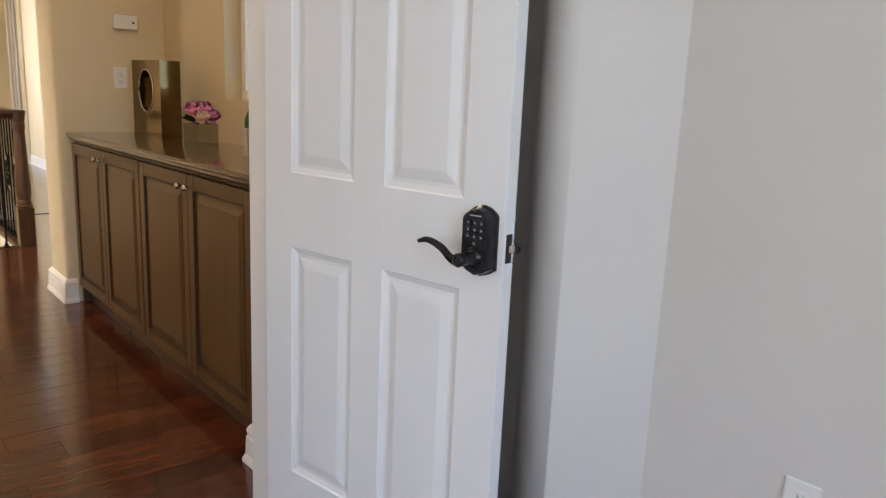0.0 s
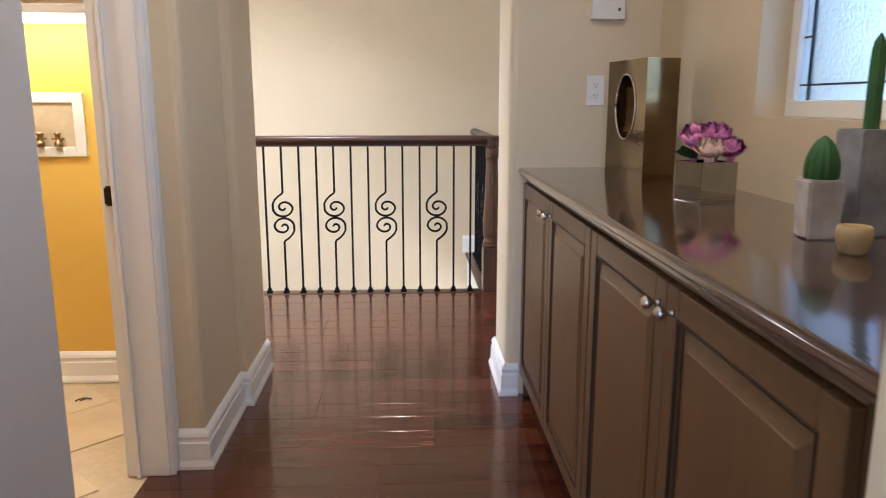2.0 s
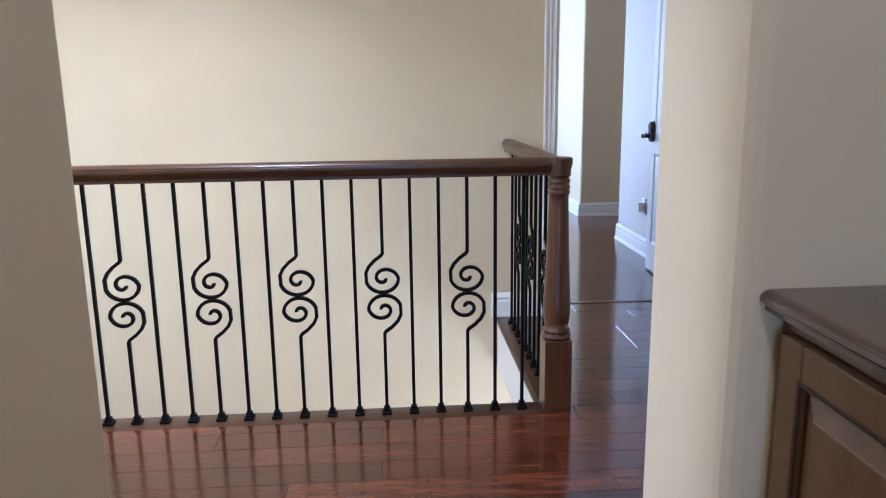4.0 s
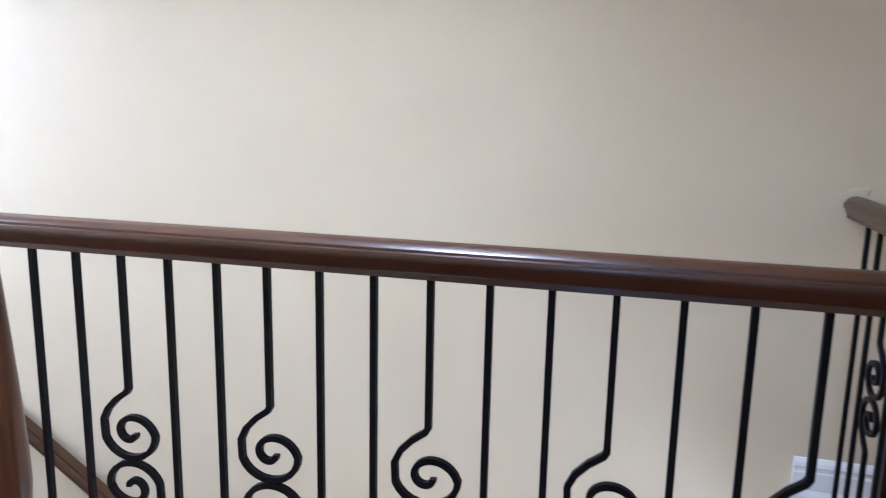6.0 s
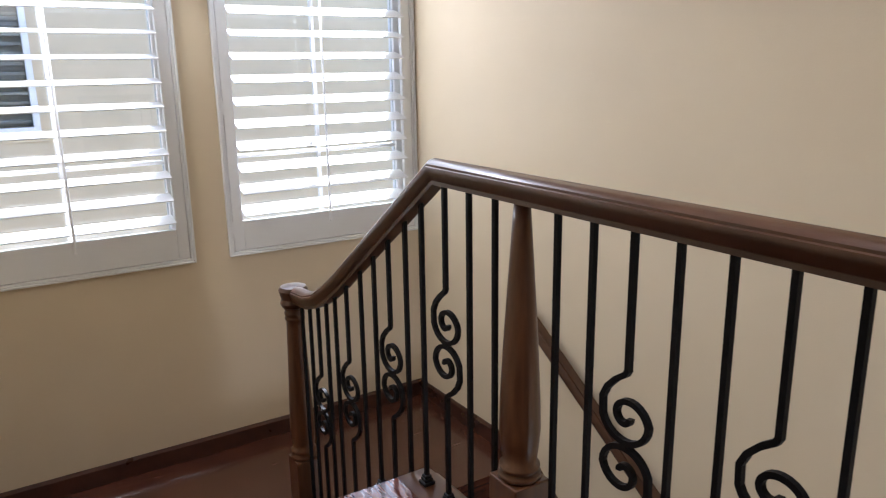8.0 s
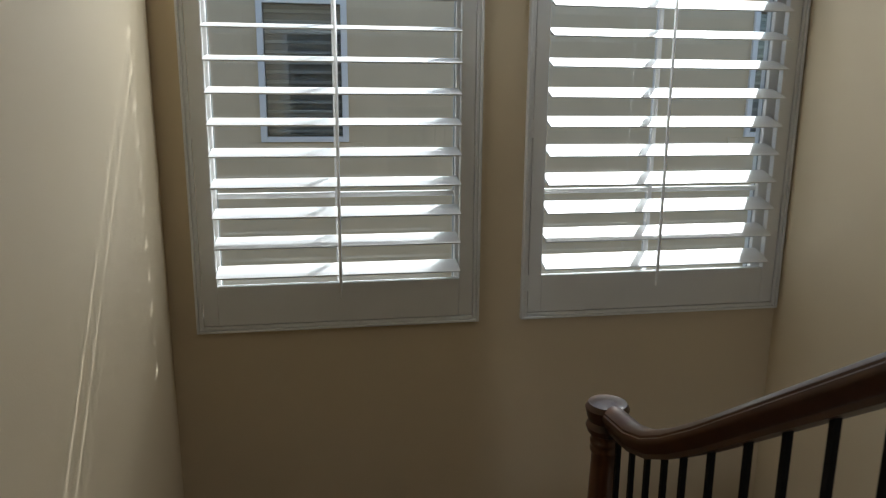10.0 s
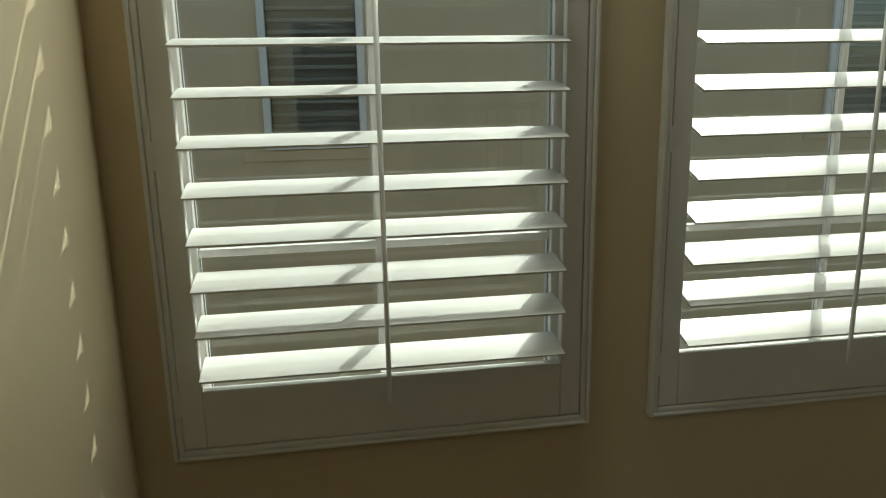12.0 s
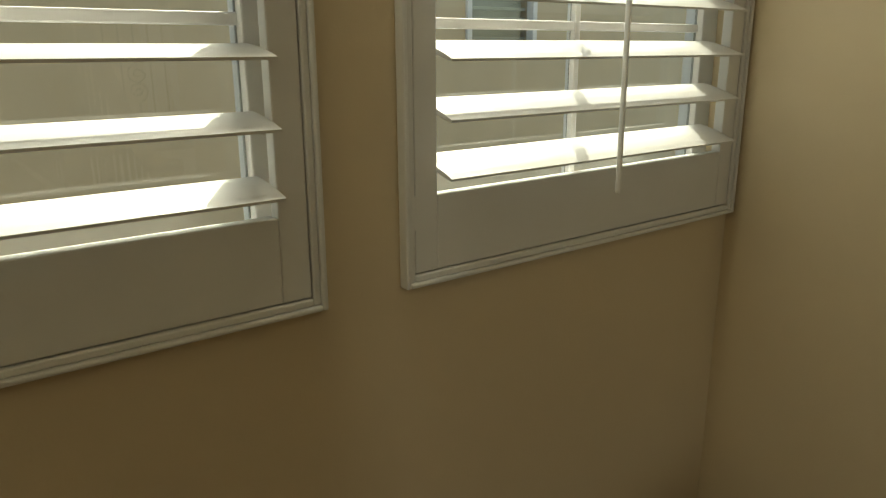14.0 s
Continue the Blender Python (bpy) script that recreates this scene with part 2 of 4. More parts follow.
wall("wall_north_right", [(D2R, 1.42, 1.28, NORTH + 0.2, 0, TOP), (D2L, D2R, NORTH, NORTH + 0.2, 2.05, TOP)], bevel=0)
wall("wall_hall_jog", [(1.195, 1.45, 1.15, 1.2799, 0, TOP)], bevel=0.022)
wall("wall_south_stair", [(WEST - 0.16, -1.25, SOUTH - 0.115, SOUTH, LOW, TOP)], bevel=0)
wall("wall_hall_corner", [(-1.42, -1.172, -1.75, SOUTH + 0.0015, 0, TOP)], bevel=0.03)
wall("wall_hall_recess", [(-1.36, -1.2, -2.262, -1.751, 0, TOP)], bevel=0.03)
wall("wall_laundry_door", [(-1.43, -1.306, -2.305, -2.262, 0, TOP), (-1.43, -1.306, -3.14, -2.305, 2.05, TOP), (-1.43, -1.306, -3.19, -3.14, 0, TOP)], bevel=0)
wall("wall_hall_near", [(-1.43, -1.173, -4.16, -3.19, 0, TOP)], ROOM, 0.03)
wall("wall_pier_far", [(-0.13, 1.45, -1.70, -1.3501, 0, TOP)], bevel=0.03)
wall("wall_pier_near", [(-0.11, 0.6, -4.16, -3.93, 0, TOP)], bevel=0.03)
AW = (-3.1, -2.51)
wall("wall_cabinet_back", [(0.445, 0.6, -3.93, AW[0], 0, TOP), (0.445, 0.6, AW[1], -1.70, 0, TOP), (0.445, 0.6, AW[0], AW[1], 0, 1.15), (0.445, 0.6, AW[0], AW[1], 2.1, TOP)], bevel=0)
wall("wall_east_hall", [(1.315, 1.45, -1.35, 1.1499, 0, TOP)], bevel=0)
wall("wall_bedroom_door", [(-3.6, -1.09, -4.29, -4.16, 0, TOP), (-0.2, 0.72, -4.29, -4.16, 0, TOP), (-1.09, -0.2, -4.29, -4.16, 2.06, TOP)], ROOM, 0.0, "pale painted bedroom wall round the doorway")
wall("wall_bedroom_east", [(0.30, 0.72, -8.0, -5.12, 0, TOP)], ROOM, 0.0, "pale painted bedroom wall with an outlet")
# the wall behind the door comes forward with a wide rounded corner
JOG, JR, JC = [(0.30, -5.12), (0.72, -5.12), (0.72, -4.29), (0.16, -4.29), (0.16, -4.9)], 0.07, (0.145, -4.945)
JOG += [(JC[0] + JR * math.cos(radians(a)), JC[1] + JR * math.sin(radians(a))) for a in range(128, 229, 5)]
bm = bmesh.new()
low, high = ([bm.verts.new((x, y, z)) for x, y in JOG] for z in (0, TOP))
bm.faces.new(low[::-1]), bm.faces.new(high)
for k in range(len(JOG)):
    bm.faces.new((low[k - 1], low[k], high[k], high[k - 1])).smooth = 5 < k
structure("wall_bedroom_jog", bm, ROOM, "pale painted wall with a wide rounded corner behind the door", "wall")
# the west opening is unseen, made only to hold the added west lamp
wall("wall_bedroom_west", [(-3.74, -3.6, -8.0, -6.5, 0, TOP), (-3.74, -3.6, -5.1, -4.16, 0, TOP), (-3.74, -3.6, -6.5, -5.1, 0, 0.8), (-3.74, -3.6, -6.5, -5.1, 2.2, TOP)], ROOM, 0.0, "pale painted bedroom wall with a window opening")
wall("wall_bedroom_south", [(-3.74, -1.9, -8.12, -8.0, 0, TOP), (-0.7, 0.72, -8.12, -8.0, 0, TOP), (-1.9, -0.7, -8.12, -8.0, 0, 0.8), (-1.9, -0.7, -8.12, -8.0, 2.2, TOP)], ROOM, 0.0, "pale painted bedroom wall with a window opening")
wall("wall_far_room_east", [(1.28, 1.42, NORTH + 0.2, 3.36, 0, TOP)], ROOM, 0.02, "pale wall behind the open door")
wall("wall_far_room_back", [(1.255, 3.1, 4.56, 6.2, 0, TOP)], WALL, 0.02)
wall("wall_far_room_left", [(-1.0, 1.255, 6.1, 6.2, 0, TOP), (-1.1, -1.0, NORTH + 0.2, 4.5, 0, TOP), (-1.1, -1.0, 5.9, 6.2, 0, TOP), (-1.1, -1.0, 4.5, 5.9, 0, 0.8), (-1.1, -1.0, 4.5, 5.9, 2.2, TOP)], WALL, 0.02)
wall("wall_far_room_side", [(3.0, 3.1, 3.2, 4.56, 0, TOP), (1.42, 3.1, 3.22, 3.36, 0, TOP)], WALL, 0.0)
wall("wall_laundry", [(-3.1, -2.98, -3.6, SOUTH - 0.115, 0, TOP), (-3.0, -1.43, -3.72, -3.6, 0, TOP), (-1.43, -1.40, -3.6, -3.19, 0, TOP)], YELLOW, 0.0, "yellow painted laundry wall")
wall("wall_laundry_back", [(-2.98, -1.43, SOUTH - 0.135, SOUTH - 0.1151, 0, TOP)], YELLOW, 0.0, "yellow painted laundry wall behind the washer box")
wall("wall_stair_below", [(-3.4, -2.2, -0.06, 0.0, LOW, LAND - 0.9), (-2.2, 1.42, -0.16, -0.06, LOW, -0.3), (1.42, 1.5, -0.16, NORTH, LOW, -0.3), (0.25, 1.42, NORTH, NORTH + 0.2, LOW, -0.3)], WALL, 0.0)
structure("ceiling", B(-4.7, 3.2, -8.2, 6.3, TOP, TOP + 0.12), CEIL, "flat off-white ceiling", "ceiling")
structure("floor_lower", B(-4.7, 1.5, -1.45, 1.4, LOW - 0.1, LOW), STAIR, "dark wood floor of the lower storey", "floor")

# upper floor slab, with white fascia along the stairwell
bm = bmesh.new()
box(bm, -3.74, 1.5, -8.1, -1.45, -0.3, -0.0145)
box(bm, FIRST + 0.012, 1.5, -1.45, 0.052, -0.3, -0.0145)
box(bm, -0.052, 1.5, 0.052, NORTH + 0.2, -0.3, -0.0145)
box(bm, -1.1, 3.1, NORTH + 0.2, 6.2, -0.3, -0.0145)
floor = structure("floor", bm, TRIM, "dark hand-scraped glossy wood plank floor", "floor")
bm = bmesh.new()
sweep(bm, [(0, -0.035), (0.012, -0.028), (0.014, -0.01), (0, -0.002)], [(FIRST + 0.02, 0.053, 0), (-0.053, 0.053, 0), (-0.053, NORTH, 0)][::-1])
part("edge_moulding", bm, RAIL, floor)

# ---- stairs ----
stairs = thing("stairs", "dark wood stairs turning at a landing, with white risers", "stairs")
for i in range(4):
    x1 = FIRST - TREAD * i
    z = -RISE * (i + 1)
    part("tread", B(x1 - TREAD - 0.0, x1 + 0.0, SOUTH, 0.052, z - 0.035, z, bevel=0.008), STAIR, stairs)
for i in range(5):
    x1 = FIRST - TREAD * i
    z = -RISE * i
    part("riser", B(x1 - 0.004, x1 + 0.012, SOUTH, 0.045, z - RISE, z - 0.036), STAIR, stairs)
part("landing", B(WEST, FIRST - 4 * TREAD + 0.012, SOUTH, NORTH, LAND - 0.2, LAND), STAIR, stairs, "dark glossy wood landing")
for i in range(11):
    x0 = FIRST - 4 * TREAD + 0.02 + TREAD * i
    z = LAND - RISE * (i + 1)
    part("tread", B(x0, x0 + TREAD + 0.02, 0.06, NORTH, z - 0.035, z, bevel=0.008), STAIR, stairs)
    part("riser", B(x0 - 0.012, x0 + 0.004, 0.06, NORTH, z, z + RISE - 0.036), STAIR, stairs)
bm = bmesh.new()
sl = RISE / TREAD
xa, xb = FIRST - 4 * TREAD, FIRST - 4 * TREAD + 11 * TREAD
for y0, y1 in ((NORTH - 0.018, NORTH),):
    vs = []
    for y in (y0, y1):
        vs.append([bm.verts.new(p) for p in ((xa - 0.05, y, LAND + 0.105), (xa + 0.06, y, LAND + 0.105), (xb, y, LAND + 0.14 - sl * (xb - xa)), (xb, y, LAND - 0.3 - sl * (xb - xa)), (xa - 0.05, y, LAND - 0.3))])
    bm.faces.new(vs[0]), bm.faces.new(vs[1][::-1])
    for k in range(5):
        bm.faces.new((vs[0][k], vs[0][(k + 1) % 5], vs[1][(k + 1) % 5], vs[1][k]))
part("skirt_board", bm, SKIRT, stairs)
bm = bmesh.new()
vs = []
for y in (SOUTH, SOUTH + 0.016):
    vs.append([bm.verts.new(p) for p in ((FIRST + 0.1, y, 0.1), (FIRST + 0.1, y, -0.1), (FIRST - 4 * TREAD - 0.06, y, LAND - 0.1), (FIRST - 4 * TREAD - 0.06, y, LAND + 0.105))])
bm.faces.new(vs[0]), bm.faces.new(vs[1][::-1])
for k in range(4):
    bm.faces.new((vs[0][k], vs[0][(k + 1) % 4], vs[1][(k + 1) % 4], vs[1][k]))
part("skirt_board", bm, SKIRT, stairs)
# white stringer face on the well side of the upper flight
bm = bmesh.new()
vs = []
for y in (0.02, 0.044):
    vs.append([bm.verts.new(p) for p in ((FIRST + 0.02, y, -0.04), (FIRST + 0.02, y, -0.3), (FIRST - 4 * TREAD, y, LAND - 0.3), (FIRST - 4 * TREAD, y, LAND - 0.01))])
bm.faces.new(vs[0]), bm.faces.new(vs[1][::-1])
for k in range(4):
    bm.faces.new((vs[0][k], vs[0][(k + 1) % 4], vs[1][(k + 1) % 4], vs[1][k]))
part("stringer", bm, TRIM, stairs, "white painted stringer")
SK = [(0, 0), (0.016, 0), (0.016, 0.09), (0.008, 0.105), (0, 0.105)]
bm = bmesh.new()
sweep(bm, SK, [(FIRST - 4 * TREAD - 0.05, SOUTH, LAND), (WEST, SOUTH, LAND), (WEST, NORTH, LAND), (FIRST - 4 * TREAD - 0.05, NORTH, LAND)])
structure("baseboard_landing", bm, SKIRT, "dark wood skirting round the landing", "baseboard")

# ---- railing ----
railing = thing("stair_railing", "dark stained wood railing with black iron scroll balusters", "railing")
HAND = [(0.022, 0), (0.022, 0.011), (0.025, 0.014), (0.027, 0.022), (0.033, 0.032), (0.0345, 0.041), (0.033, 0.046), (0.029, 0.048), (0.0285, 0.053), (0.019, 0.062), (0, 0.066)]
HAND += [(-x, z) for x, z in HAND[-2::-1]]
RZ = 0.925
SLOPE = 0.704
bend = -2.30


def under(x):
    """Height of the rail's underside above the upper floor."""
    if x > bend:
        return RZ
    if x > -2.92:
        return RZ - SLOPE * (bend - x)
    pts = [(-2.92, RZ - SLOPE * 0.62), (-3.05, 0.405), (-3.15, 0.352), (-3.25, 0.32), (-3.40, 0.305)]
    for (x0, z0), (x1, z1) in zip(pts, pts[1:]):
        if x >= x1:
            return z0 + (z1 - z0) * (x0 - x) / (x0 - x1)
    return 0.305


bm = bmesh.new()
pts = [(0.034, 0, RZ), (bend, 0, RZ)] + [(x, 0, under(x)) for x in (-2.92, -2.99, -3.05, -3.1, -3.15, -3.2, -3.25, -3.32, -3.40)]
sweep(bm, HAND, pts, side=(0, 1, 0))
part("handrail", bm, RAIL, railing)
bm = bmesh.new()
sweep(bm, HAND, [(0, 0.02, RZ), (0, NORTH, RZ)], side=(1, 0, 0))
part("handrail", bm, RAIL, railing)

def newel(x, y, z, top, cap=False, block=0.29):
    bm = bmesh.new()
    box(bm, x - 0.053, x + 0.053, y - 0.053, y + 0.053, z, z + block, bevel=0.004)
    s = (top - z - block) / 0.635
    prof = [(0.05, 0), (0.057, 0.006), (0.057, 0.016), (0.048, 0.022), (0.053, 0.028), (0.053, 0.038), (0.044, 0.046), (0.049, 0.07), (0.052, 0.1), (0.052, 0.14), (0.049, 0.22), (0.0445, 0.32), (0.040, 0.44), (0.037, 0.53), (0.0365, 0.56), (0.041, 0.565), (0.042, 0.573), (0.038, 0.579), (0.042, 0.585), (0.042, 0.594), (0.038, 0.6), (0.042, 0.606), (0.042, 0.616), (0.037, 0.622), (0.037, 0.635)]
    lathe(bm, [(r, z + block + h * s) for r, h in prof], x, y, 22)
    p = part("newel_post", bm, POST, railing)
    bm = bmesh.new()
    if cap:
        lathe(bm, [(0.036, top - 0.03), (0.05, top - 0.022), (0.056, top - 0.006), (0.05, top + 0.012), (0.056, top + 0.03), (0.06, top + 0.048), (0.052, top + 0.062), (0.02, top + 0.068)], x, y, 22)
    else:
        lathe(bm, [(0.036, top - 0.012), (0.044, top - 0.002), (0.044, top + 0.02), (0.05, top + 0.045), (0.05, top + 0.06), (0.044, top + 0.064), (0.02, top + 0.066)], x, y, 22)
    part("post_cap", bm, RAIL, p)


newel(0, 0, 0, RZ)
bm = bmesh.new()
box(bm, -1.955 - 0.053, -1.955 + 0.053, -0.053, 0.053, 0, 0.25, bevel=0.004)
lathe(bm, [(0.046, 0.25), (0.053, 0.256), (0.053, 0.266), (0.044, 0.27), (0.05, 0.278), (0.05, 0.286), (0.041, 0.292), (0.046, 0.33), (0.05, 0.38), (0.048, 0.46), (0.042, 0.58), (0.033, 0.72), (0.025, 0.84), (0.019, RZ + 0.003)], -1.955, 0, 22)
part("newel_post", bm, POST, railing)
newel(-3.43, 0, LAND + RISE, 0.305, True)

HALF = 0.0061
BAR = [(-HALF, -HALF), (HALF, -HALF), (HALF, HALF), (-HALF, HALF)]


def scroll_path(z0, z1, zc):
    up = [(0, z1), (0, zc + 0.158), (-0.005, zc + 0.149), (-0.03, zc + 0.131), (-0.052, zc + 0.108), (-0.064, zc + 0.083)]
    for k in range(1, 37):
        f = k / 36
        a = math.pi + f * math.pi * 3
        r = 0.058 + 0.008 * (1 - 3 * f) ** 2 if f < 1 / 3 else 0.058 * math.exp(-2.6 * (f - 1 / 3))
        up.append((r * math.cos(a), zc + 0.060 + 0.9 * r * math.sin(a)))
    low = [(-x, 2 * zc - z) for x, z in up[1:]]
    return up, low + [], [(0, z0)]


def baluster_mesh(z0, z1, zc=None):
    bm = bmesh.new()
    if zc is None:
        sweep(bm, BAR, [(0, 0, z0), (0, 0, z1)], side=(0, 1, 0))
    else:
        up, low, foot = scroll_path(z0, z1, zc)
        sweep(bm, BAR, [(x, 0, z) for x, z in up], side=(0, 1, 0))
        sweep(bm, BAR, [(0, 0, z0)] + [(x, 0, z) for x, z in low], side=(0, 1, 0))
        box(bm, -0.009, 0.009, -0.0066, 0.0066, zc - 0.006, zc + 0.006)
    return mesh("baluster", bm, IRON)


def shoe_mesh():
    bm = bmesh.new()
    box(bm, -0.019, 0.019, -0.019, 0.019, 0, 0.012, bevel=0.003)
    box(bm, -0.014, 0.014, -0.014, 0.014, 0.012, 0.022, bevel=0.003)
    box(bm, -0.0115, 0.0115, -0.0115, 0.0115, 0.022, 0.032, bevel=0.003)
    return mesh("shoe", bm, IRON)


SHOE = shoe_mesh()
PLAIN = baluster_mesh(0, RZ + 0.004)
SCROLL = baluster_mesh(0, RZ + 0.004, 0.486)


def baluster(data, x, y, z, turn=0):
    b = piece("baluster", data, railing, pose(x, y, z, 0, 0, turn))
    piece("shoe", SHOE, b)


for k in range(1, 18):
    baluster(SCROLL if k % 3 == 0 else PLAIN, -0.1064 * (k + 0.25), 0, 0)
for i, x in enumerate((-2.056, -2.164, -2.276)):
    baluster(SCROLL if i == 2 else PLAIN, x, 0, 0)
for x, sc in ((-2.397, 0), (-2.491, 0), (-2.597, 1), (-2.699, 0), (-2.80, 0), (-2.915, 1), (-3.017, 0), (-3.098, 0), (-3.18, 1), (-3.262, 0), (-3.345, 0)):
    step = max(0, math.ceil((FIRST - x) / TREAD))
    z = -RISE * step
    h = under(x) - z + 0.006
    baluster(baluster_mesh(0, h, h - 0.435 if sc else None), x, 0, z)
for k in range(1, 11):
    baluster(SCROLL if k % 3 == 2 else PLAIN, 0, 0.02 + 0.1064 * k, 0, 90)

rr = random.Random(8)
bm = bmesh.new()
edge, inner = [], []
for k in range(22):
    a = 2 * math.pi * k / 22
    q = rr.uniform(0.8, 1.2)
    edge.append(bm.verts.new((-0.01 + 0.062 * q * math.cos(a), NORTH - 0.0005, RZ + 0.045 + 0.05 * q * math.sin(a))))
    inner.append(bm.verts.new((-0.01 + 0.05 * q * math.cos(a), NORTH - rr.uniform(0.002, 0.004), RZ + 0.045 + 0.042 * q * math.sin(a))))
for k in range(22):
    bm.faces.new((edge[k - 1], edge[k], inner[k], inner[k - 1]))
bm.faces.new(inner)
structure("trim_plaster_patch", bm, WALL, "rough pale plaster patch round the end of the rail", "plaster")

# wall handrail of the lower flight
wr = thing("wall_handrail", "stained wood handrail on the wall of the lower flight", "handrail")
bm = bmesh.new()
p0, p1 = Vector((-3.40, NORTH - 0.075, 0.10)), Vector((-0.6, NORTH - 0.075, 0.10 - 0.68 * 2.8))
sweep(bm, HAND, [p0, p1], side=(0, 1, 0))
part("rail", bm, RAIL, wr)
for f in (0.42, 0.7, 0.95):
    p = p0.lerp(p1, f)
    bm = bmesh.new()
    box(bm, p.x - 0.008, p.x + 0.008, p.y, NORTH, p.z - 0.03, p.z - 0.016, bevel=0.003)
    box(bm, p.x - 0.025, p.x + 0.025, NORTH - 0.006, NORTH, p.z - 0.05, p.z + 0.004, bevel=0.002)
    box(bm, p.x - 0.008, p.x + 0.008, p.y - 0.008, p.y + 0.008, p.z - 0.03, p.z + 0.002)
    part("bracket", bm, BRONZE, wr)

# ---- windows and shutters ----


def window(name, y0, y1, bar):
    x = WEST - 0.09
    w = structure(name, B(x - 0.04, x + 0.02, y0, y1, WB, WB + 0.045), TRIM, "white framed house window with a centre bar", "window")
    for b in ((x - 0.04, x + 0.02, y0, y0 + 0.072, WB + 0.045, WT), (x - 0.04, x + 0.02, y1 - 0.072, y1, WB + 0.045, WT), (x - 0.04, x + 0.02, y0 + 0.072, y1 - 0.072, WT - 0.045, WT)):
        part("window_frame", B(*b, bevel=0.004), TRIM, w)
    part("mullion", B(x - 0.02, x + 0.01, bar - 0.0095, bar + 0.0095, WB + 0.045, WT - 0.045, bevel=0.003), TRIM, w)
    part("mullion", B(x - 0.017, x + 0.007, y0 + 0.072, y1 - 0.072, 0.76, 0.782, bevel=0.003), TRIM, w)
    for a, b in ((y0 + 0.073, bar - 0.0105), (bar + 0.0105, y1 - 0.073)):
        g = part("pane", B(x - 0.008, x - 0.004, a, b, WB + 0.046, WT - 0.046), GLASS, w)
        g.visible_shadow = False
    for y in (y0 + 0.0745, y1 - 0.0745):
        part("gasket", B(x - 0.003, x + 0.001, y - 0.0014, y + 0.0014, WB + 0.046, WT - 0.046), BLIND, w)
    part("window_sill", B(WEST - 0.068, WEST - 0.002, y0 + 0.001, y1 - 0.001, WB + 0.0, WB + 0.012), TRIM, w)


window("window_1", *OPEN1, -0.68)
window("window_2", *OPEN2, 0.645)


def shutter(label, y0, y1, rod_y, rod_z, tilt):
    s = thing("plantation_shutter", label, "shutter", "stair window shutters", (WEST, (y0 + y1) / 2, 0.249))
    w = (y1 - y0) / 2
    zb, zt = 0.0, WT + 0.055 - 0.249
    f = 0.026
    bm = bmesh.new()
    for a in ((0, 0.022, -w + 0.011, -w + f, zb + 0.011, zt), (0, 0.022, w - f, w - 0.011, zb + 0.011, zt), (0, 0.022, -w + f, w - f, zb + 0.011, zb + f), (0, 0.022, -w + f, w - f, zt - f, zt)):
        box(bm, *a, bevel=0.004)
    for a in ((0.0, 0.029, -w, -w + 0.011, zb, zt), (0.0, 0.029, w - 0.011, w, zb, zt), (0, 0.029, -w + 0.011, w - 0.011, zb, zb + 0.011)):
        box(bm, *a, bevel=0.004)
    part("outer_frame", bm, SHUTTER, s)
    g = 0.0025
    st = 0.059
    ob0 = 0.435 - 0.249
    for sg in (-1, 1):
        a, b = sorted((sg * (w - f - g), sg * (w - f - st)))
        part("stile", B(-0.012, 0.018, a, b, zb + f + g, zt - f - g, bevel=0.003), SHUTTER, s)
    iw = w - f - st
    part("bottom_rail", B(-0.012, 0.0175, -iw, iw, zb + f + g, ob0, bevel=0.003), SHUTTER, s)
    part("top_rail", B(-0.012, 0.0175, -iw, iw, zt - f - 0.1, zt - f - g, bevel=0.003), SHUTTER, s)
    D = 0.118
    prof = [(-D / 2, -0.0026), (-D / 2, 0.0026), (-D / 2 + 0.022, 0.0046), (0, 0.0056), (D / 2 - 0.022, 0.0046), (D / 2, 0.0026), (D / 2, -0.0026), (D / 2 - 0.022, -0.0046), (0, -0.0056), (-D / 2 + 0.022, -0.0046)]
    bm = bmesh.new()
    sweep(bm, prof, [(0, -iw + 0.003, 0), (0, iw - 0.003, 0)])
    bmesh.ops.rotate(bm, verts=bm.verts, matrix=Matrix.Rotation(radians(tilt), 3, "Y"))
    lou = mesh("louver", bm, SHUTTER)
    z = ob0 + 0.052
    n = 0
    while z < zt - f - 0.13:
        piece("louver", lou, s, pose(0.004, 0, z, 0, random.uniform(-0.6, 0.6) + (5.0 if n > 8 else 0), 0))
        z += 0.1148
        n += 1
    ry = rod_y - (y0 + y1) / 2
    bm = bmesh.new()
    lathe(bm, [(0.006, rod_z - 0.249), (0.0065, rod_z - 0.24), (0.0065, zt - f - 0.15)], 0.088, ry, 10)
    part("tilt_rod", bm, SHUTTER, s)
    for zc in (0.12, 0.75, 1.4):
        part("hinge", B(0.0181, 0.0205, -w + f - 0.006, -w + f + 0.008, zc, zc + 0.07, bevel=0.001), SHUTTER, s)
    return s


shutter("white plantation shutter with open louvers beside the plaster corner", *W1, -0.68, 0.39, 10.5)
shutter("wider white plantation shutter with open louvers over the stair", *W2, 0.622, 0.39, 18)

# ---- neighbouring house ----
HX = -8.55
house = thing("neighbour_house", "beige stucco house with white trimmed windows next door", "house", at=(HX, 2, LOW - 0.35))
HZ = LOW - 0.35


def rel(x0, x1, y0, y1, z0, z1):
    return (x0 - HX, x1 - HX, y0 - 2, y1 - 2, z0 - HZ, z1 - HZ)


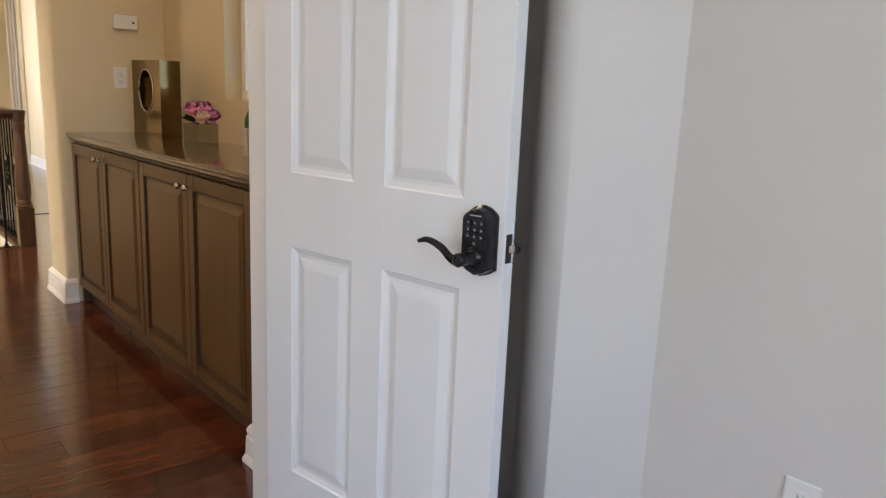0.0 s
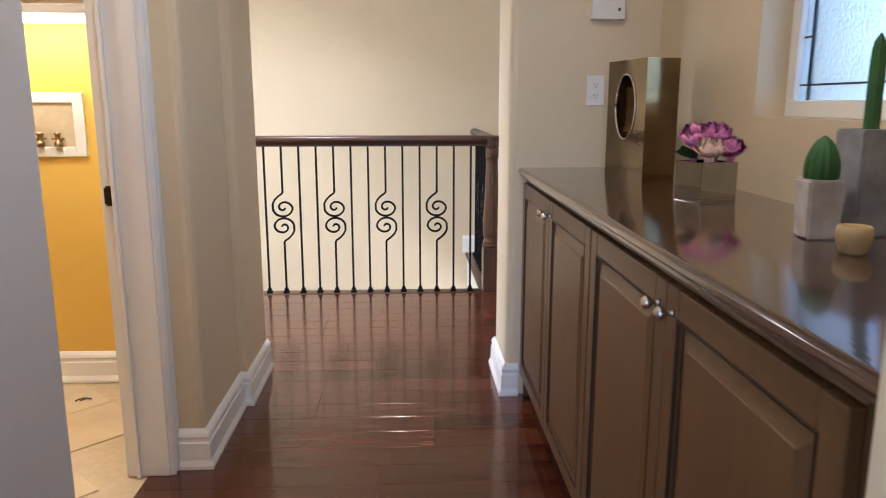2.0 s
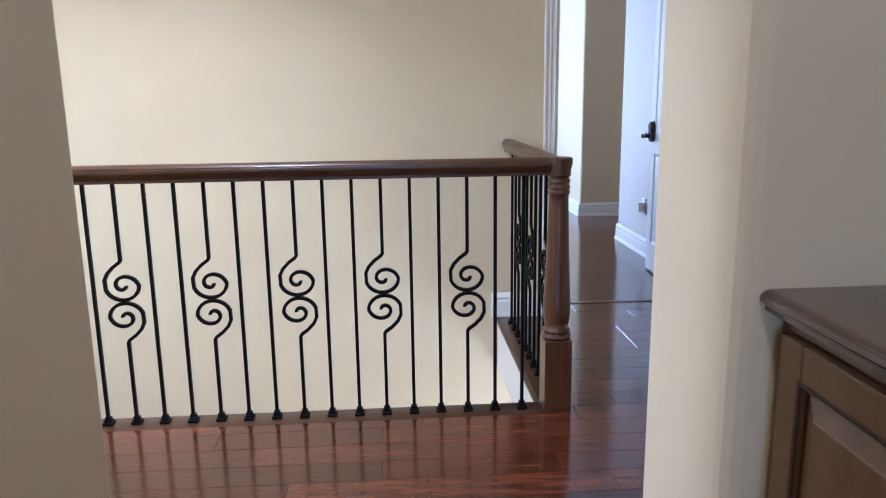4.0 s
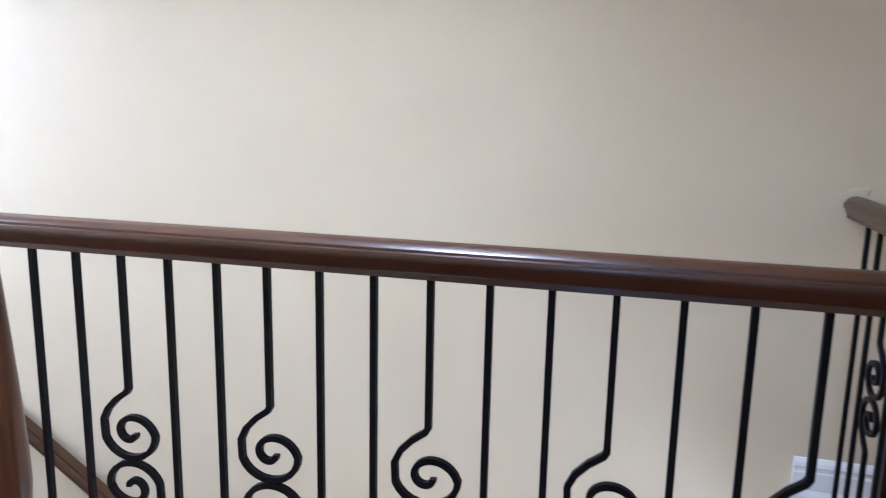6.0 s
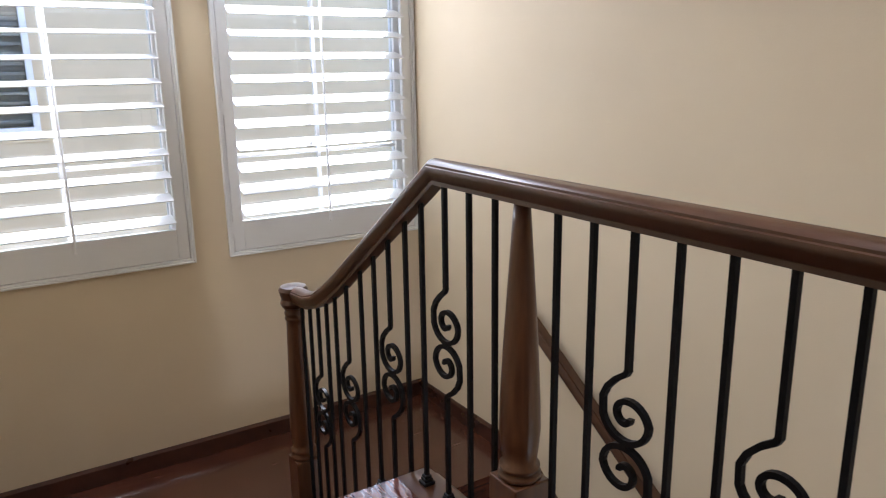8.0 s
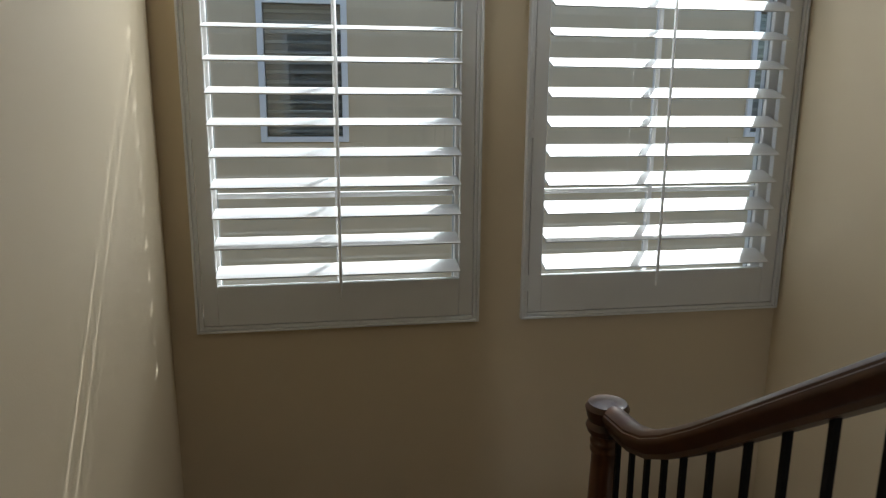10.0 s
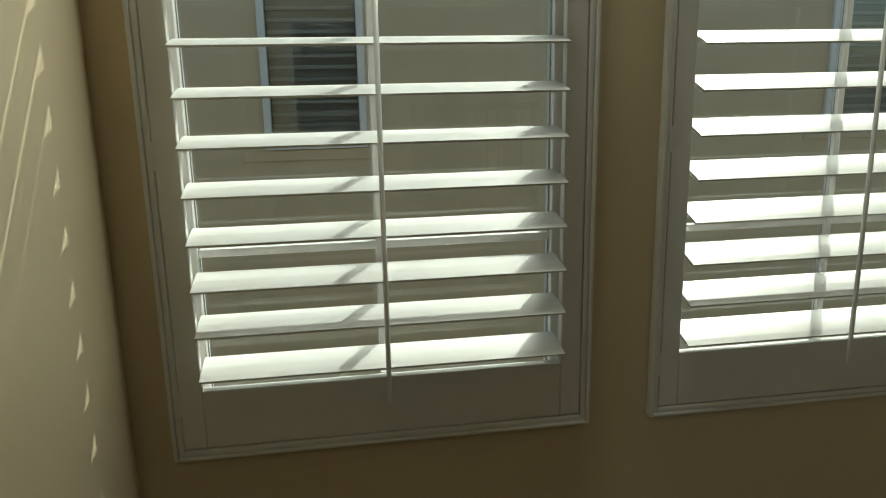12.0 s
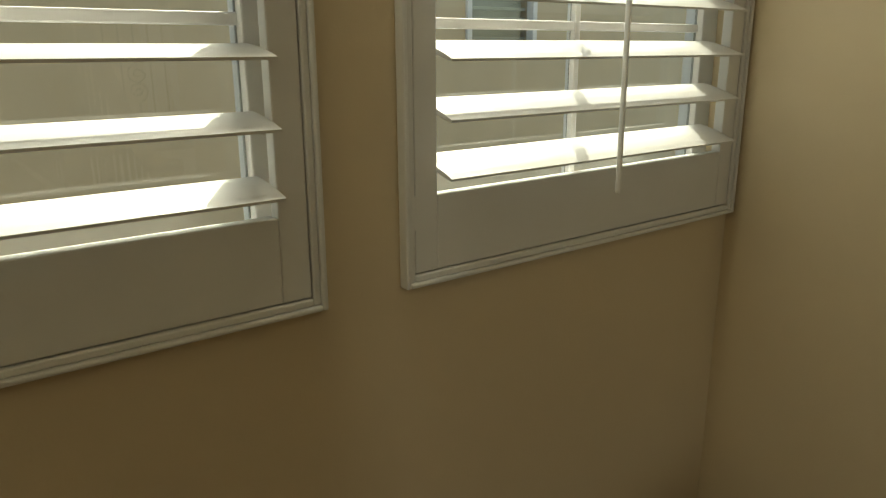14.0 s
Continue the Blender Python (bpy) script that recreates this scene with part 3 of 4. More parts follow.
wins = [(-1.26, -0.47, 0.69, 1.95), (3.5, 4.35, 0.72, 1.98), (-4.4, -3.6, 0.69, 1.95)]
bm = bmesh.new()
ys = [-9.0]
for a, b, c, d in sorted(wins):
    box(bm, *rel(HX - 0.2, HX, ys[-1], a + 0.05, HZ, 3.1))
    box(bm, *rel(HX - 0.2, HX, a + 0.05, b - 0.05, HZ, c + 0.05))
    box(bm, *rel(HX - 0.2, HX, a + 0.05, b - 0.05, d - 0.05, 3.1))
    ys.append(b - 0.05)
box(bm, *rel(HX - 0.2, HX, ys[-1], 12, HZ, 3.1))
part("wall", bm, STUCCO, house)
bm = bmesh.new()
vs = [bm.verts.new(v) for v in ((0.55, -11.4, 3.05 - HZ), (0.55, 10.4, 3.05 - HZ), (-4.5, 10.4, 5.2 - HZ), (-4.5, -11.4, 5.2 - HZ), (0.55, -11.4, 3.2 - HZ), (0.55, 10.4, 3.2 - HZ), (-4.5, 10.4, 5.35 - HZ), (-4.5, -11.4, 5.35 - HZ))]
for f in ((0, 1, 2, 3), (4, 5, 6, 7), (0, 1, 5, 4), (2, 3, 7, 6), (1, 2, 6, 5), (0, 3, 7, 4)):
    bm.faces.new([vs[k] for k in f])
part("roof", bm, ROOF, house)
for a, b, c, d in wins:
    bm = bmesh.new()
    for q in ((HX - 0.06, HX + 0.03, a, a + 0.055, c, d), (HX - 0.06, HX + 0.03, b - 0.055, b, c, d), (HX - 0.06, HX + 0.03, a + 0.055, b - 0.055, c, c + 0.05), (HX - 0.06, HX + 0.03, a + 0.055, b - 0.055, d - 0.05, d)):
        box(bm, *rel(*q), bevel=0.004)
    w = part("window", bm, TRIM, house, "white window trim")
    part("pane", B(*rel(HX - 0.062, HX - 0.056, a + 0.056, b - 0.056, c + 0.051, d - 0.051)), GLASS, w)
    part("backing", B(*rel(HX - 0.19, HX - 0.15, a + 0.04, b - 0.04, c + 0.04, d - 0.04)), DARKPANE, w)
    z = c + 0.08
    while z < d - 0.08:
        bm = B(*rel(HX - 0.125, HX - 0.075, a + 0.06, b - 0.06, z, z + 0.028), bevel=0.003)
        part("blind_slat", bm, BLIND, w)
        z += 0.088
    part("sill_trim", B(*rel(HX - 0.01, HX + 0.012, a - 0.17, b + 0.13, c - 0.09, c - 0.005), bevel=0.004), STUCCO, house)

# ---- baseboards and casings ----
BASE = [(0, 0), (0.026, 0), (0.026, 0.012), (0.018, 0.03), (0.0165, 0.088), (0.013, 0.094), (0.013, 0.104), (0.016, 0.11), (0.012, 0.122), (0.004, 0.134), (0, 0.136)]


def baseboard(name, pts):
    bm = bmesh.new()
    sweep(bm, BASE, [(x, y, 0) for x, y in pts])
    return structure(name, bm, TRIM, "white moulded baseboard", "baseboard")


baseboard("baseboard_hall_left", [(-1.285, -2.262), (-1.2, -2.262), (-1.2, -1.75), (-1.172, -1.75), (-1.172, SOUTH + 0.002)])
baseboard("baseboard_pier_far", [(1.195, 1.278), (1.195, 1.15), (1.315, 1.15), (1.315, -1.35), (-0.13, -1.35), (-0.13, -1.70), (-0.078, -1.70)])
baseboard("baseboard_pier_near", [(-0.078, -3.93), (-0.11, -3.93), (-0.11, -4.14)])
baseboard("baseboard_north_wall", [(-0.09, NORTH), (0.17, NORTH)][::1])
baseboard("baseboard_far_room", [(1.28, 3.36), (1.28, 1.62)])
baseboard("baseboard_far_back", [(1.255, 6.1), (1.255, 4.56), (3.0, 4.56)])
baseboard("baseboard_hall_near", [(-1.173, -4.14), (-1.173, -3.19), (-1.25, -3.19)])
baseboard("baseboard_bedroom", [(-0.1, -4.29), (0.16, -4.29), (0.16, -4.89), (0.1, -4.89), (0.075, -4.945), (0.098, -4.998), (0.30, -5.12), (0.30, -8.0)])
bm = bmesh.new()
sweep(bm, BASE, [(-1.43, SOUTH - 0.135, 0), (-2.98, SOUTH - 0.135, 0)][::-1])
structure("baseboard_laundry", bm, TRIM, "white moulded laundry baseboard", "baseboard")

CAS = [(0, 0), (0.0, 0.012), (0.008, 0.02), (0.016, 0.016), (0.03, 0.014), (0.036, 0.019), (0.046, 0.019), (0.052, 0.015), (0.066, 0.021), (0.078, 0.023), (0.082, 0.018), (0.082, 0)]


def leg(bm, origin, along, out, z0, z1):
    a, o = Vector(along), Vector(out)
    rings = [[bm.verts.new(Vector((origin[0], origin[1], z)) + a * u + o * v) for u, v in CAS] for z in (z0, z1)]
    n = len(CAS)
    for k in range(n):
        bm.faces.new((rings[0][k], rings[0][(k + 1) % n], rings[1][(k + 1) % n], rings[1][k]))
    bm.faces.new(rings[0][::-1]), bm.faces.new(rings[1])


def casing(name, legs, jambs, head):
    s = structure(name, B(*head, bevel=0.003), TRIM, "white moulded door casing", "casing")
    for origin, along, out in legs:
        bm = bmesh.new()
        leg(bm, origin, along, out, 0, 2.05)
        part("casing_leg", bm, TRIM, s)
    for j in jambs:
        part("jamb", B(*j, bevel=0.003), TRIM, s)
    return s


c1 = casing("door_frame_laundry", [((-1.306, -2.318), (0, 0.7, 0), (1, 0, 0)), ((-1.306, -3.125), (0, -0.7, 0), (1, 0, 0))],
            [(-1.44, -1.302, -2.325, -2.3045, 0, 2.05), (-1.44, -1.302, -3.14, -3.12, 0, 2.05), (-1.405, -1.392, -2.34, -2.325, 0, 2.05)], (-1.305, -1.285, -3.19, -2.265, 2.05, 2.13))
bm = bmesh.new()
box(bm, -1.425, -1.405, -2.3265, -2.325, 0.885, 0.945, bevel=0.0006)
box(bm, -1.43, -1.401, -2.3285, -2.3262, 0.89, 0.94, bevel=0.0006)
part("strike_plate", bm, BRONZE, c1, "dark bronze strike plate")
c2 = casing("door_frame_far_room", [((D2R - 0.004, 1.28), (0.98, 0, 0), (0, -1, 0)), ((D2L + 0.004, NORTH), (-0.78, 0, 0), (0, -1, 0))],
            [(D2L, D2L + 0.018, NORTH - 0.004, NORTH + 0.204, 0, 2.05), (D2R - 0.018, D2R, 1.276, NORTH + 0.19, 0, 2.05), (D2R - 0.03, D2R - 0.018, NORTH + 0.06, NORTH + 0.15, 0, 2.05)], (D2L - 0.05, D2R + 0.05, NORTH - 0.04, NORTH - 0.021, 2.05, 2.13))
part("threshold", B(D2L + 0.018, D2R - 0.018, NORTH + 0.19, NORTH + 0.23, -0.006, 0.004, bevel=0.002), SKIRT, c2)
c3 = casing("door_frame_bedroom", [], [(-1.09, -1.072, -4.3, -4.15, 0, 2.06), (-0.218, -0.2, -4.3, -4.15, 0, 2.06)], (-1.14, -0.15, -4.16, -4.14, 2.06, 2.14))

# ---- doors ----


def door_leaf(root, w, h, panel_rows, mirror=1):
    """A moulded four-panel leaf; x runs from the hinge to the latch edge, y is the thickness."""
    T = 0.0175
    st, mu = 0.105, 0.098
    pw = (w - 2 * st - mu) / 2
    cols = [(st, st + pw), (st + pw + mu, w - st)]
    bm = bmesh.new()
    zs = [0.012] + [v for r in panel_rows for v in r] + [h]
    box(bm, 0, st, -T, T, 0.012, h, bevel=0.0015)
    box(bm, w - st, w, -T, T, 0.012, h, bevel=0.0015)
    box(bm, cols[0][1], cols[1][0], -T, T, 0.012, h, bevel=0.0)
    for a, b in zip(zs[0::2], zs[1::2]):
        for c0, c1_ in cols:
            box(bm, c0 - 0.0004, c1_ + 0.0004, -T + 0.0002, T - 0.0002, a, b)
    part("leaf", bm, DOOR, root)
    for z0, z1 in panel_rows:
        for c0, c1_ in cols:
            bm = bmesh.new()
            for sgn in (-1, 1):
                rings = []
                for inset, dep in ((0, 0.0005), (0.004, 0.004), (0.016, 0.0085), (0.024, 0.0085), (0.046, 0.0025), (0.05, 0.002)):
                    y = sgn * (T - dep)
                    rings.append([bm.verts.new(v) for v in ((c0 + inset, y, z0 + inset), (c1_ - inset, y, z0 + inset), (c1_ - inset, y, z1 - inset), (c0 + inset, y, z1 - inset))])
                for a, b in zip(rings, rings[1:]):
                    for k in range(4):
                        bm.faces.new((a[k], a[(k + 1) % 4], b[(k + 1) % 4], b[k]))
                bm.faces.new(rings[-1])
            part("panel", bm, DOOR, root)
    return pw


PANELS = [(0.205, 0.82), (1.005, 1.90)]


def lever_lock(root, x, z, side, keypad=True, point=-1):
    """Lock on the face at y = side * T. point: which way the lever runs along x."""
    T = 0.0175
    y0 = side * T
    bm = bmesh.new()
    zt, zb, hw = z + 0.062, z - 0.050, 0.034
    out = [(-hw, zb + 0.012), (-hw * 0.6, zb + 0.003), (0, zb - 0.004), (hw * 0.6, zb + 0.003), (hw, zb + 0.012), (hw, zt), (hw * 0.9, zt + 0.005), (hw * 0.68, zt + 0.011), (hw * 0.42, zt + 0.016), (0, zt + 0.019), (-hw * 0.42, zt + 0.016), (-hw * 0.68, zt + 0.011), (-hw * 0.9, zt + 0.005), (-hw, zt)]
    rings = []
    for d, s in ((0.0, 1.06), (0.006, 1.06), (0.010, 1.0), (0.026, 0.97), (0.029, 0.92)):
        rings.append([bm.verts.new((x + px * s, y0 + side * d, z + 0.005 + (pz - z - 0.005) * s)) for px, pz in out])
    n = len(out)
    for a, b in zip(rings, rings[1:]):
        for k in range(n):
            bm.faces.new((a[k], a[(k + 1) % n], b[(k + 1) % n], b[k]))
    bm.faces.new(rings[-1])
    lock = part("keypad_lock", bm, BRONZE, root, "dark bronze keypad lock")
    yk = y0 + side * 0.029
    for r, row in enumerate((3, 3, 3, 1)):
        for c in range(row):
            kx = x + (c - (row - 1) / 2) * 0.016
            kz = z + 0.052 - r * 0.0135
            bm = bmesh.new()
            box(bm, kx - 0.0056, kx + 0.0056, min(yk, yk + side * 0.0015), max(yk, yk + side * 0.0015), kz - 0.0048, kz + 0.0048, bevel=0.0012)
            part("key_button", bm, BRONZE, lock)
            yy = yk + side * 0.0019
            for j in range(2):
                bm = bmesh.new()
                box(bm, kx - 0.0022 + 0.0026 * j, kx - 0.0007 + 0.0026 * j, min(yk + side * 0.0014, yy), max(yk + side * 0.0014, yy), kz - 0.0022, kz + 0.0022)
                part("key_mark", bm, KEYMARK, lock)
    bm = bmesh.new()
    box(bm, x - 0.014, x + 0.014, min(yk - side * 0.0008, yk + side * 0.0006), max(yk - side * 0.0008, yk + side * 0.0006), z + 0.065, z + 0.0675)
    part("name_bar", bm, KEYMARK, lock)
    bm = bmesh.new()
    lathe(bm, [(0.02, 0), (0.021, 0.004), (0.016, 0.008), (0.0125, 0.012), (0.0125, 0.04), (0.014, 0.052), (0.008, 0.055)], n=16)
    bmesh.ops.rotate(bm, verts=bm.verts, matrix=Matrix.Rotation(radians(-90 * side), 3, "X"))
    bmesh.ops.translate(bm, verts=bm.verts, vec=(x, yk - side * 0.002, z - 0.015))
    part("spindle", bm, BRONZE, lock)
    bm = bmesh.new()
    yl = yk + side * 0.043
    pts = []
    for k in range(15):
        f = k / 14
        pts.append((x + point * (0.115 * f - 0.006), yl - side * 0.006 * math.sin(f * math.pi), z - 0.015 - 0.006 * math.sin(min(1, f * 2.2) * math.pi) + 0.026 * (0.5 - 0.5 * math.cos(min(1, max(0, (f - 0.1) / 0.75)) * math.pi)) - 0.006 * max(0, f - 0.85) / 0.15))
    sweep(bm, [(0.0045 * math.cos(2 * math.pi * k / 8), 0.009 * math.sin(2 * math.pi * k / 8)) for k in range(8)], pts, side=(0, 1, 0), smooth=True, taper=[1.15 - 0.75 * (k / 14) ** 2.2 for k in range(15)])
    part("lever", bm, BRONZE, root, "dark bronze wave lever")


def latch(root, w, z):
    bm = bmesh.new()
    box(bm, w - 0.0005, w + 0.0015, -0.0095, 0.0095, z - 0.029, z + 0.029, bevel=0.0007)
    p = part("latch_plate", bm, BRONZE, root)
    bm = bmesh.new()
    box(bm, w + 0.001, w + 0.012, -0.006, 0.007, z - 0.009, z + 0.009, bevel=0.004)
    part("latch_bolt", bm, NICKEL, p, "nickel latch bolt")


DW = 0.75
turn = math.degrees(math.atan2(-0.985, 0.17))
d1 = tagged(thing("door_1", "white four-panel door standing open, with a keypad lever", "door", at=(-0.219, -4.278, 0), turn=turn), kind="structure")
door_leaf(d1, DW, 2.04, PANELS)
lever_lock(d1, DW - 0.049, 0.915, -1)
lever_lock(d1, DW - 0.049, 0.915, 1)
latch(d1, DW, 0.918)
for z in (0.2, 1.05, 1.85):
    bm = bmesh.new()
    lathe(bm, [(0.006, z), (0.006, z + 0.09)], -0.004, 0.02, 10)
    part("hinge", bm, NICKEL, d1)
turn2 = 90 - 5.0
d2 = tagged(thing("door_2", "white four-panel door standing open into the far room", "door", at=(D2R - 0.02, NORTH + 0.23, 0), turn=turn2), kind="structure")
door_leaf(d2, 0.80, 2.04, PANELS)
lever_lock(d2, 0.80 - 0.066, 0.95, 1)
latch(d2, 0.80, 0.94)
for z in (0.2, 1.05, 1.85):
    bm = bmesh.new()
    lathe(bm, [(0.007, z), (0.007, z + 0.09)], -0.006, 0.0, 10)
    part("hinge", bm, NICKEL, d2)

# ---- cabinets along the hall ----
FACE = -0.076
CT = 0.94


def cab_door(parent, y0, y1, knob_y):
    z0, z1 = 0.105, CT - 0.055
    x = FACE
    f = 0.055
    d = part("door", B(x + 0.011, x + 0.0195, y0 + 0.03, y1 - 0.03, z0 + 0.03, z1 - 0.03), GLAZE, parent)
    for nm, b in zip(("stile", "stile", "rail", "rail"), ((x - 0.0, x + 0.02, y0, y0 + f, z0, z1), (x, x + 0.02, y1 - f, y1, z0, z1), (x + 0.0003, x + 0.02, y0 + f, y1 - f, z0, z0 + f), (x + 0.0003, x + 0.02, y0 + f, y1 - f, z1 - f, z1))):
        part(nm, B(*b, bevel=0.003), CABINET, d)
    for q in (f - 0.006, f - 0.0015):
        bm = bmesh.new()
        for b in ((y0 + q, y0 + q + 0.0022, z0 + q, z1 - q), (y1 - q - 0.0022, y1 - q, z0 + q, z1 - q), (y0 + q + 0.0022, y1 - q - 0.0022, z0 + q, z0 + q + 0.0022), (y0 + q + 0.0022, y1 - q - 0.0022, z1 - q - 0.0022, z1 - q)):
            box(bm, x - 0.0008, x + 0.004, *b)
        part("glaze_line", bm, GLAZE, d)
    rings = []
    bm = bmesh.new()
    for inset, dep in ((0.003, 0.0115), (0.005, 0.0108), (0.009, 0.0108), (0.034, 0.0026), (0.0365, 0.0006), (0.04, 0.0004)):
        rings.append([bm.verts.new(v) for v in ((x + dep, y0 + f + inset, z0 + f + inset), (x + dep, y1 - f - inset, z0 + f + inset), (x + dep, y1 - f - inset, z1 - f - inset), (x + dep, y0 + f + inset, z1 - f - inset))])
    for a, b in zip(rings, rings[1:]):
        for k in range(4):
            bm.faces.new((a[k], a[(k + 1) % 4], b[(k + 1) % 4], b[k]))
    bm.faces.new(rings[-1])
    part("raised_panel", bm, CABINET, d)
    bm = bmesh.new()
    lathe(bm, [(0.008, 0), (0.006, 0.004), (0.0045, 0.012), (0.009, 0.017), (0.013, 0.022), (0.0125, 0.028), (0.007, 0.033), (0.002, 0.0345)], n=14)
    bmesh.ops.rotate(bm, verts=bm.verts, matrix=Matrix.Rotation(radians(-90), 3, "Y"))
    bmesh.ops.translate(bm, verts=bm.verts, vec=(x, knob_y, z1 - 0.045))
    part("knob", bm, NICKEL, d, "brushed nickel knob")


DWID = 0.535
for u in range(2):
    y1 = -1.73 - 2 * DWID * u
    y0 = y1 - 2 * DWID
    cab = thing("base_cabinet", "brown wooden base cabinet with two raised-panel doors", "cabinet", "hall cabinets", (0, 0, 0))
    bm = bmesh.new()
    box(bm, FACE + 0.021, 0.44, y0 + 0.0015, y1 - 0.0015, 0.09, CT - 0.031)
    part("body", bm, CABINET, cab)
    part("toe_kick", B(FACE + 0.06, 0.43, y0 + 0.002, y1 - 0.002, 0, 0.09), SKIRT, cab)
    ym = (y0 + y1) / 2
    cab_door(cab, y0 + 0.006, ym - 0.002, ym - 0.035)
    cab_door(cab, ym + 0.002, y1 - 0.006, ym + 0.035)
    bm = bmesh.new()
    sweep(bm, [(0.0, CT - 0.053), (0.006, CT - 0.05), (0.004, CT - 0.044), (0.012, CT - 0.038), (0.01, CT - 0.034), (0, CT - 0.034)], [(FACE + 0.02, y1 - 0.001, 0), (FACE + 0.02, y0 + 0.001, 0)])
    part("top_moulding", bm, CABINET, cab)
filler = thing("cabinet_filler", "narrow brown wooden filler strip at the cabinet end", "cabinet")
part("strip", B(FACE + 0.021, 0.0, -1.729, -1.701, 0.0, CT - 0.031), CABINET, filler)
part("strip", B(FACE + 0.021, 0.0, -3.929, -3.871, 0.0, CT - 0.031), CABINET, filler)
bm = bmesh.new()
sweep(bm, [(0, CT - 0.03), (-0.52, CT - 0.03), (-0.52, CT), (-0.004, CT), (0.001, CT - 0.0006), (0.0055, CT - 0.0022), (0.009, CT - 0.0046), (0.0118, CT - 0.0076), (0.0134, CT - 0.011), (0.0138, CT - 0.0145), (0.0128, CT - 0.018), (0.0098, CT - 0.0208), (0.005, CT - 0.022), (0.005, CT - 0.03)], [(-0.08, -1.702, 0), (-0.08, -3.928, 0)])
tagged(part("countertop", bm, COUNTER), "dark polished wood countertop on the hall cabinets", "countertop")

# decor on the counter
vase = thing("metal_box_vase", "tall aged gold metal box with an oval hole", "vase", at=(0.248, -2.12, CT), turn=9)
bm = bmesh.new()
X0, X1, Y0, Y1, H = -0.055, 0.055, -0.14, 0.14, 0.385
n = 28
oval = [(0.072 * math.cos(2 * math.pi * k / n), 0.235 + 0.105 * math.sin(2 * math.pi * k / n)) for k in range(n)]
rect = [(0.14, 0.235 + 0.15 * k / 4) for k in range(4)] + [(0.14 - 0.28 * k / 7, H) for k in range(7)] + [(-0.14, H - H * k / 7) for k in range(7)] + [(-0.14 + 0.28 * k / 7, 0) for k in range(7)] + [(0.14, 0.235 * k / 3) for k in range(3)]
loops = []
for x in (X0, X1):
    loops.append(([bm.verts.new((x, a, b)) for a, b in rect], [bm.verts.new((x, a, b)) for a, b in oval]))
for k in range(n):
    j = (k + 1) % n
    for o, i in loops:
        bm.faces.new((o[k], o[j], i[j], i[k]))
    bm.faces.new((loops[0][0][k], loops[0][0][j], loops[1][0][j], loops[1][0][k]))
    bm.faces.new((loops[0][1][k], loops[0][1][j], loops[1][1][j], loops[1][1][k]))
part("body", bm, GOLD, vase)
bm = bmesh.new()
ring = [(X0 - 0.001, a * 1.0, b) for a, b in oval]
sweep(bm, [(0.003 * math.cos(2 * math.pi * k / 6), 0.003 * math.sin(2 * math.pi * k / 6)) for k in range(6)], ring + [ring[0]], side=(1, 0, 0), smooth=True)
part("rim", bm, NICKEL, vase, "bright polished rim")

fv = thing("flower_vase", "square mirrored vase of pink and peach peonies", "vase", at=(0.255, -2.665, CT), turn=16)
bm = bmesh.new()
for b in ((-0.055, 0.055, -0.055, 0.055, 0, 0.006), (-0.055, 0.055, -0.055, -0.051, 0.006, 0.1), (-0.055, 0.055, 0.051, 0.055, 0.006, 0.1), (-0.055, -0.051, -0.051, 0.051, 0.006, 0.1), (0.051, 0.055, -0.051, 0.051, 0.006, 0.1)):
    box(bm, *b, bevel=0.001)
part("vase_body", bm, CHROME, fv)


def petal(size):
    bm = bmesh.new()
    grid = []
    for i in range(5):
        row = []
        for j in range(4):
            u, v = i / 4 - 0.5, j / 3
            wdt = 0.35 + 0.9 * math.sin(v * 2.2 + 0.3)
            row.append(bm.verts.new((u * wdt * size, v * size, size * (0.5 * (u * 1.6) ** 2 + 0.45 * v * v))))
        grid.append(row)
    for i in range(4):
        for j in range(3):
            f = bm.faces.new((grid[i][j], grid[i + 1][j], grid[i + 1][j + 1], grid[i][j + 1]))
            f.smooth = True
    bmesh.ops.solidify(bm, geom=bm.faces[:], thickness=0.0006)
    return bm


PETAL = {m.name: mesh("petal", petal(0.04), m) for m in (PINK, PEACH)}


def bloom(x, y, z, m, r, tilt):
    bm = bmesh.new()
    lathe(bm, [(0.004, z - 0.06), (0.012 * r, z - 0.01), (0.014 * r, z + 0.008), (0.004, z + 0.016)], x, y, 8)
    f = part("flower", bm, m, fv)
    rr = random.Random(int(x * 9999 + y * 777))
    for layer, (n, lift) in enumerate(((9, 12), (8, 35), (6, 60))):
        for k in range(n):
            piece("petal", PETAL[m.name], f, pose(x, y, z - 0.004 + 0.003 * layer, lift + rr.uniform(-9, 9), tilt + rr.uniform(-6, 6), 360 * k / n + rr.uniform(-12, 12)) @ Matrix.Scale(r, 4))


bloom(-0.018, -0.032, 0.112, PEACH, 1.0, -6)
bloom(0.03, 0.008, 0.138, PINK, 1.2, 10)
bloom(-0.016, 0.032, 0.136, PINK, 1.15, -8)
bloom(0.042, -0.038, 0.114, PINK, 0.95, 16)
bloom(0.0, -0.004, 0.145, PINK, 1.0, 0)
bm = petal(0.075)
bmesh.ops.scale(bm, verts=bm.verts, vec=(0.5, 1, 0.5))
bmesh.ops.rotate(bm, verts=bm.verts, matrix=Euler((0.1, 0.2, 1.9)).to_matrix())
bmesh.ops.translate(bm, verts=bm.verts, vec=(-0.03, 0.01, 0.105))
part("leaf", bm, LEAF, fv)



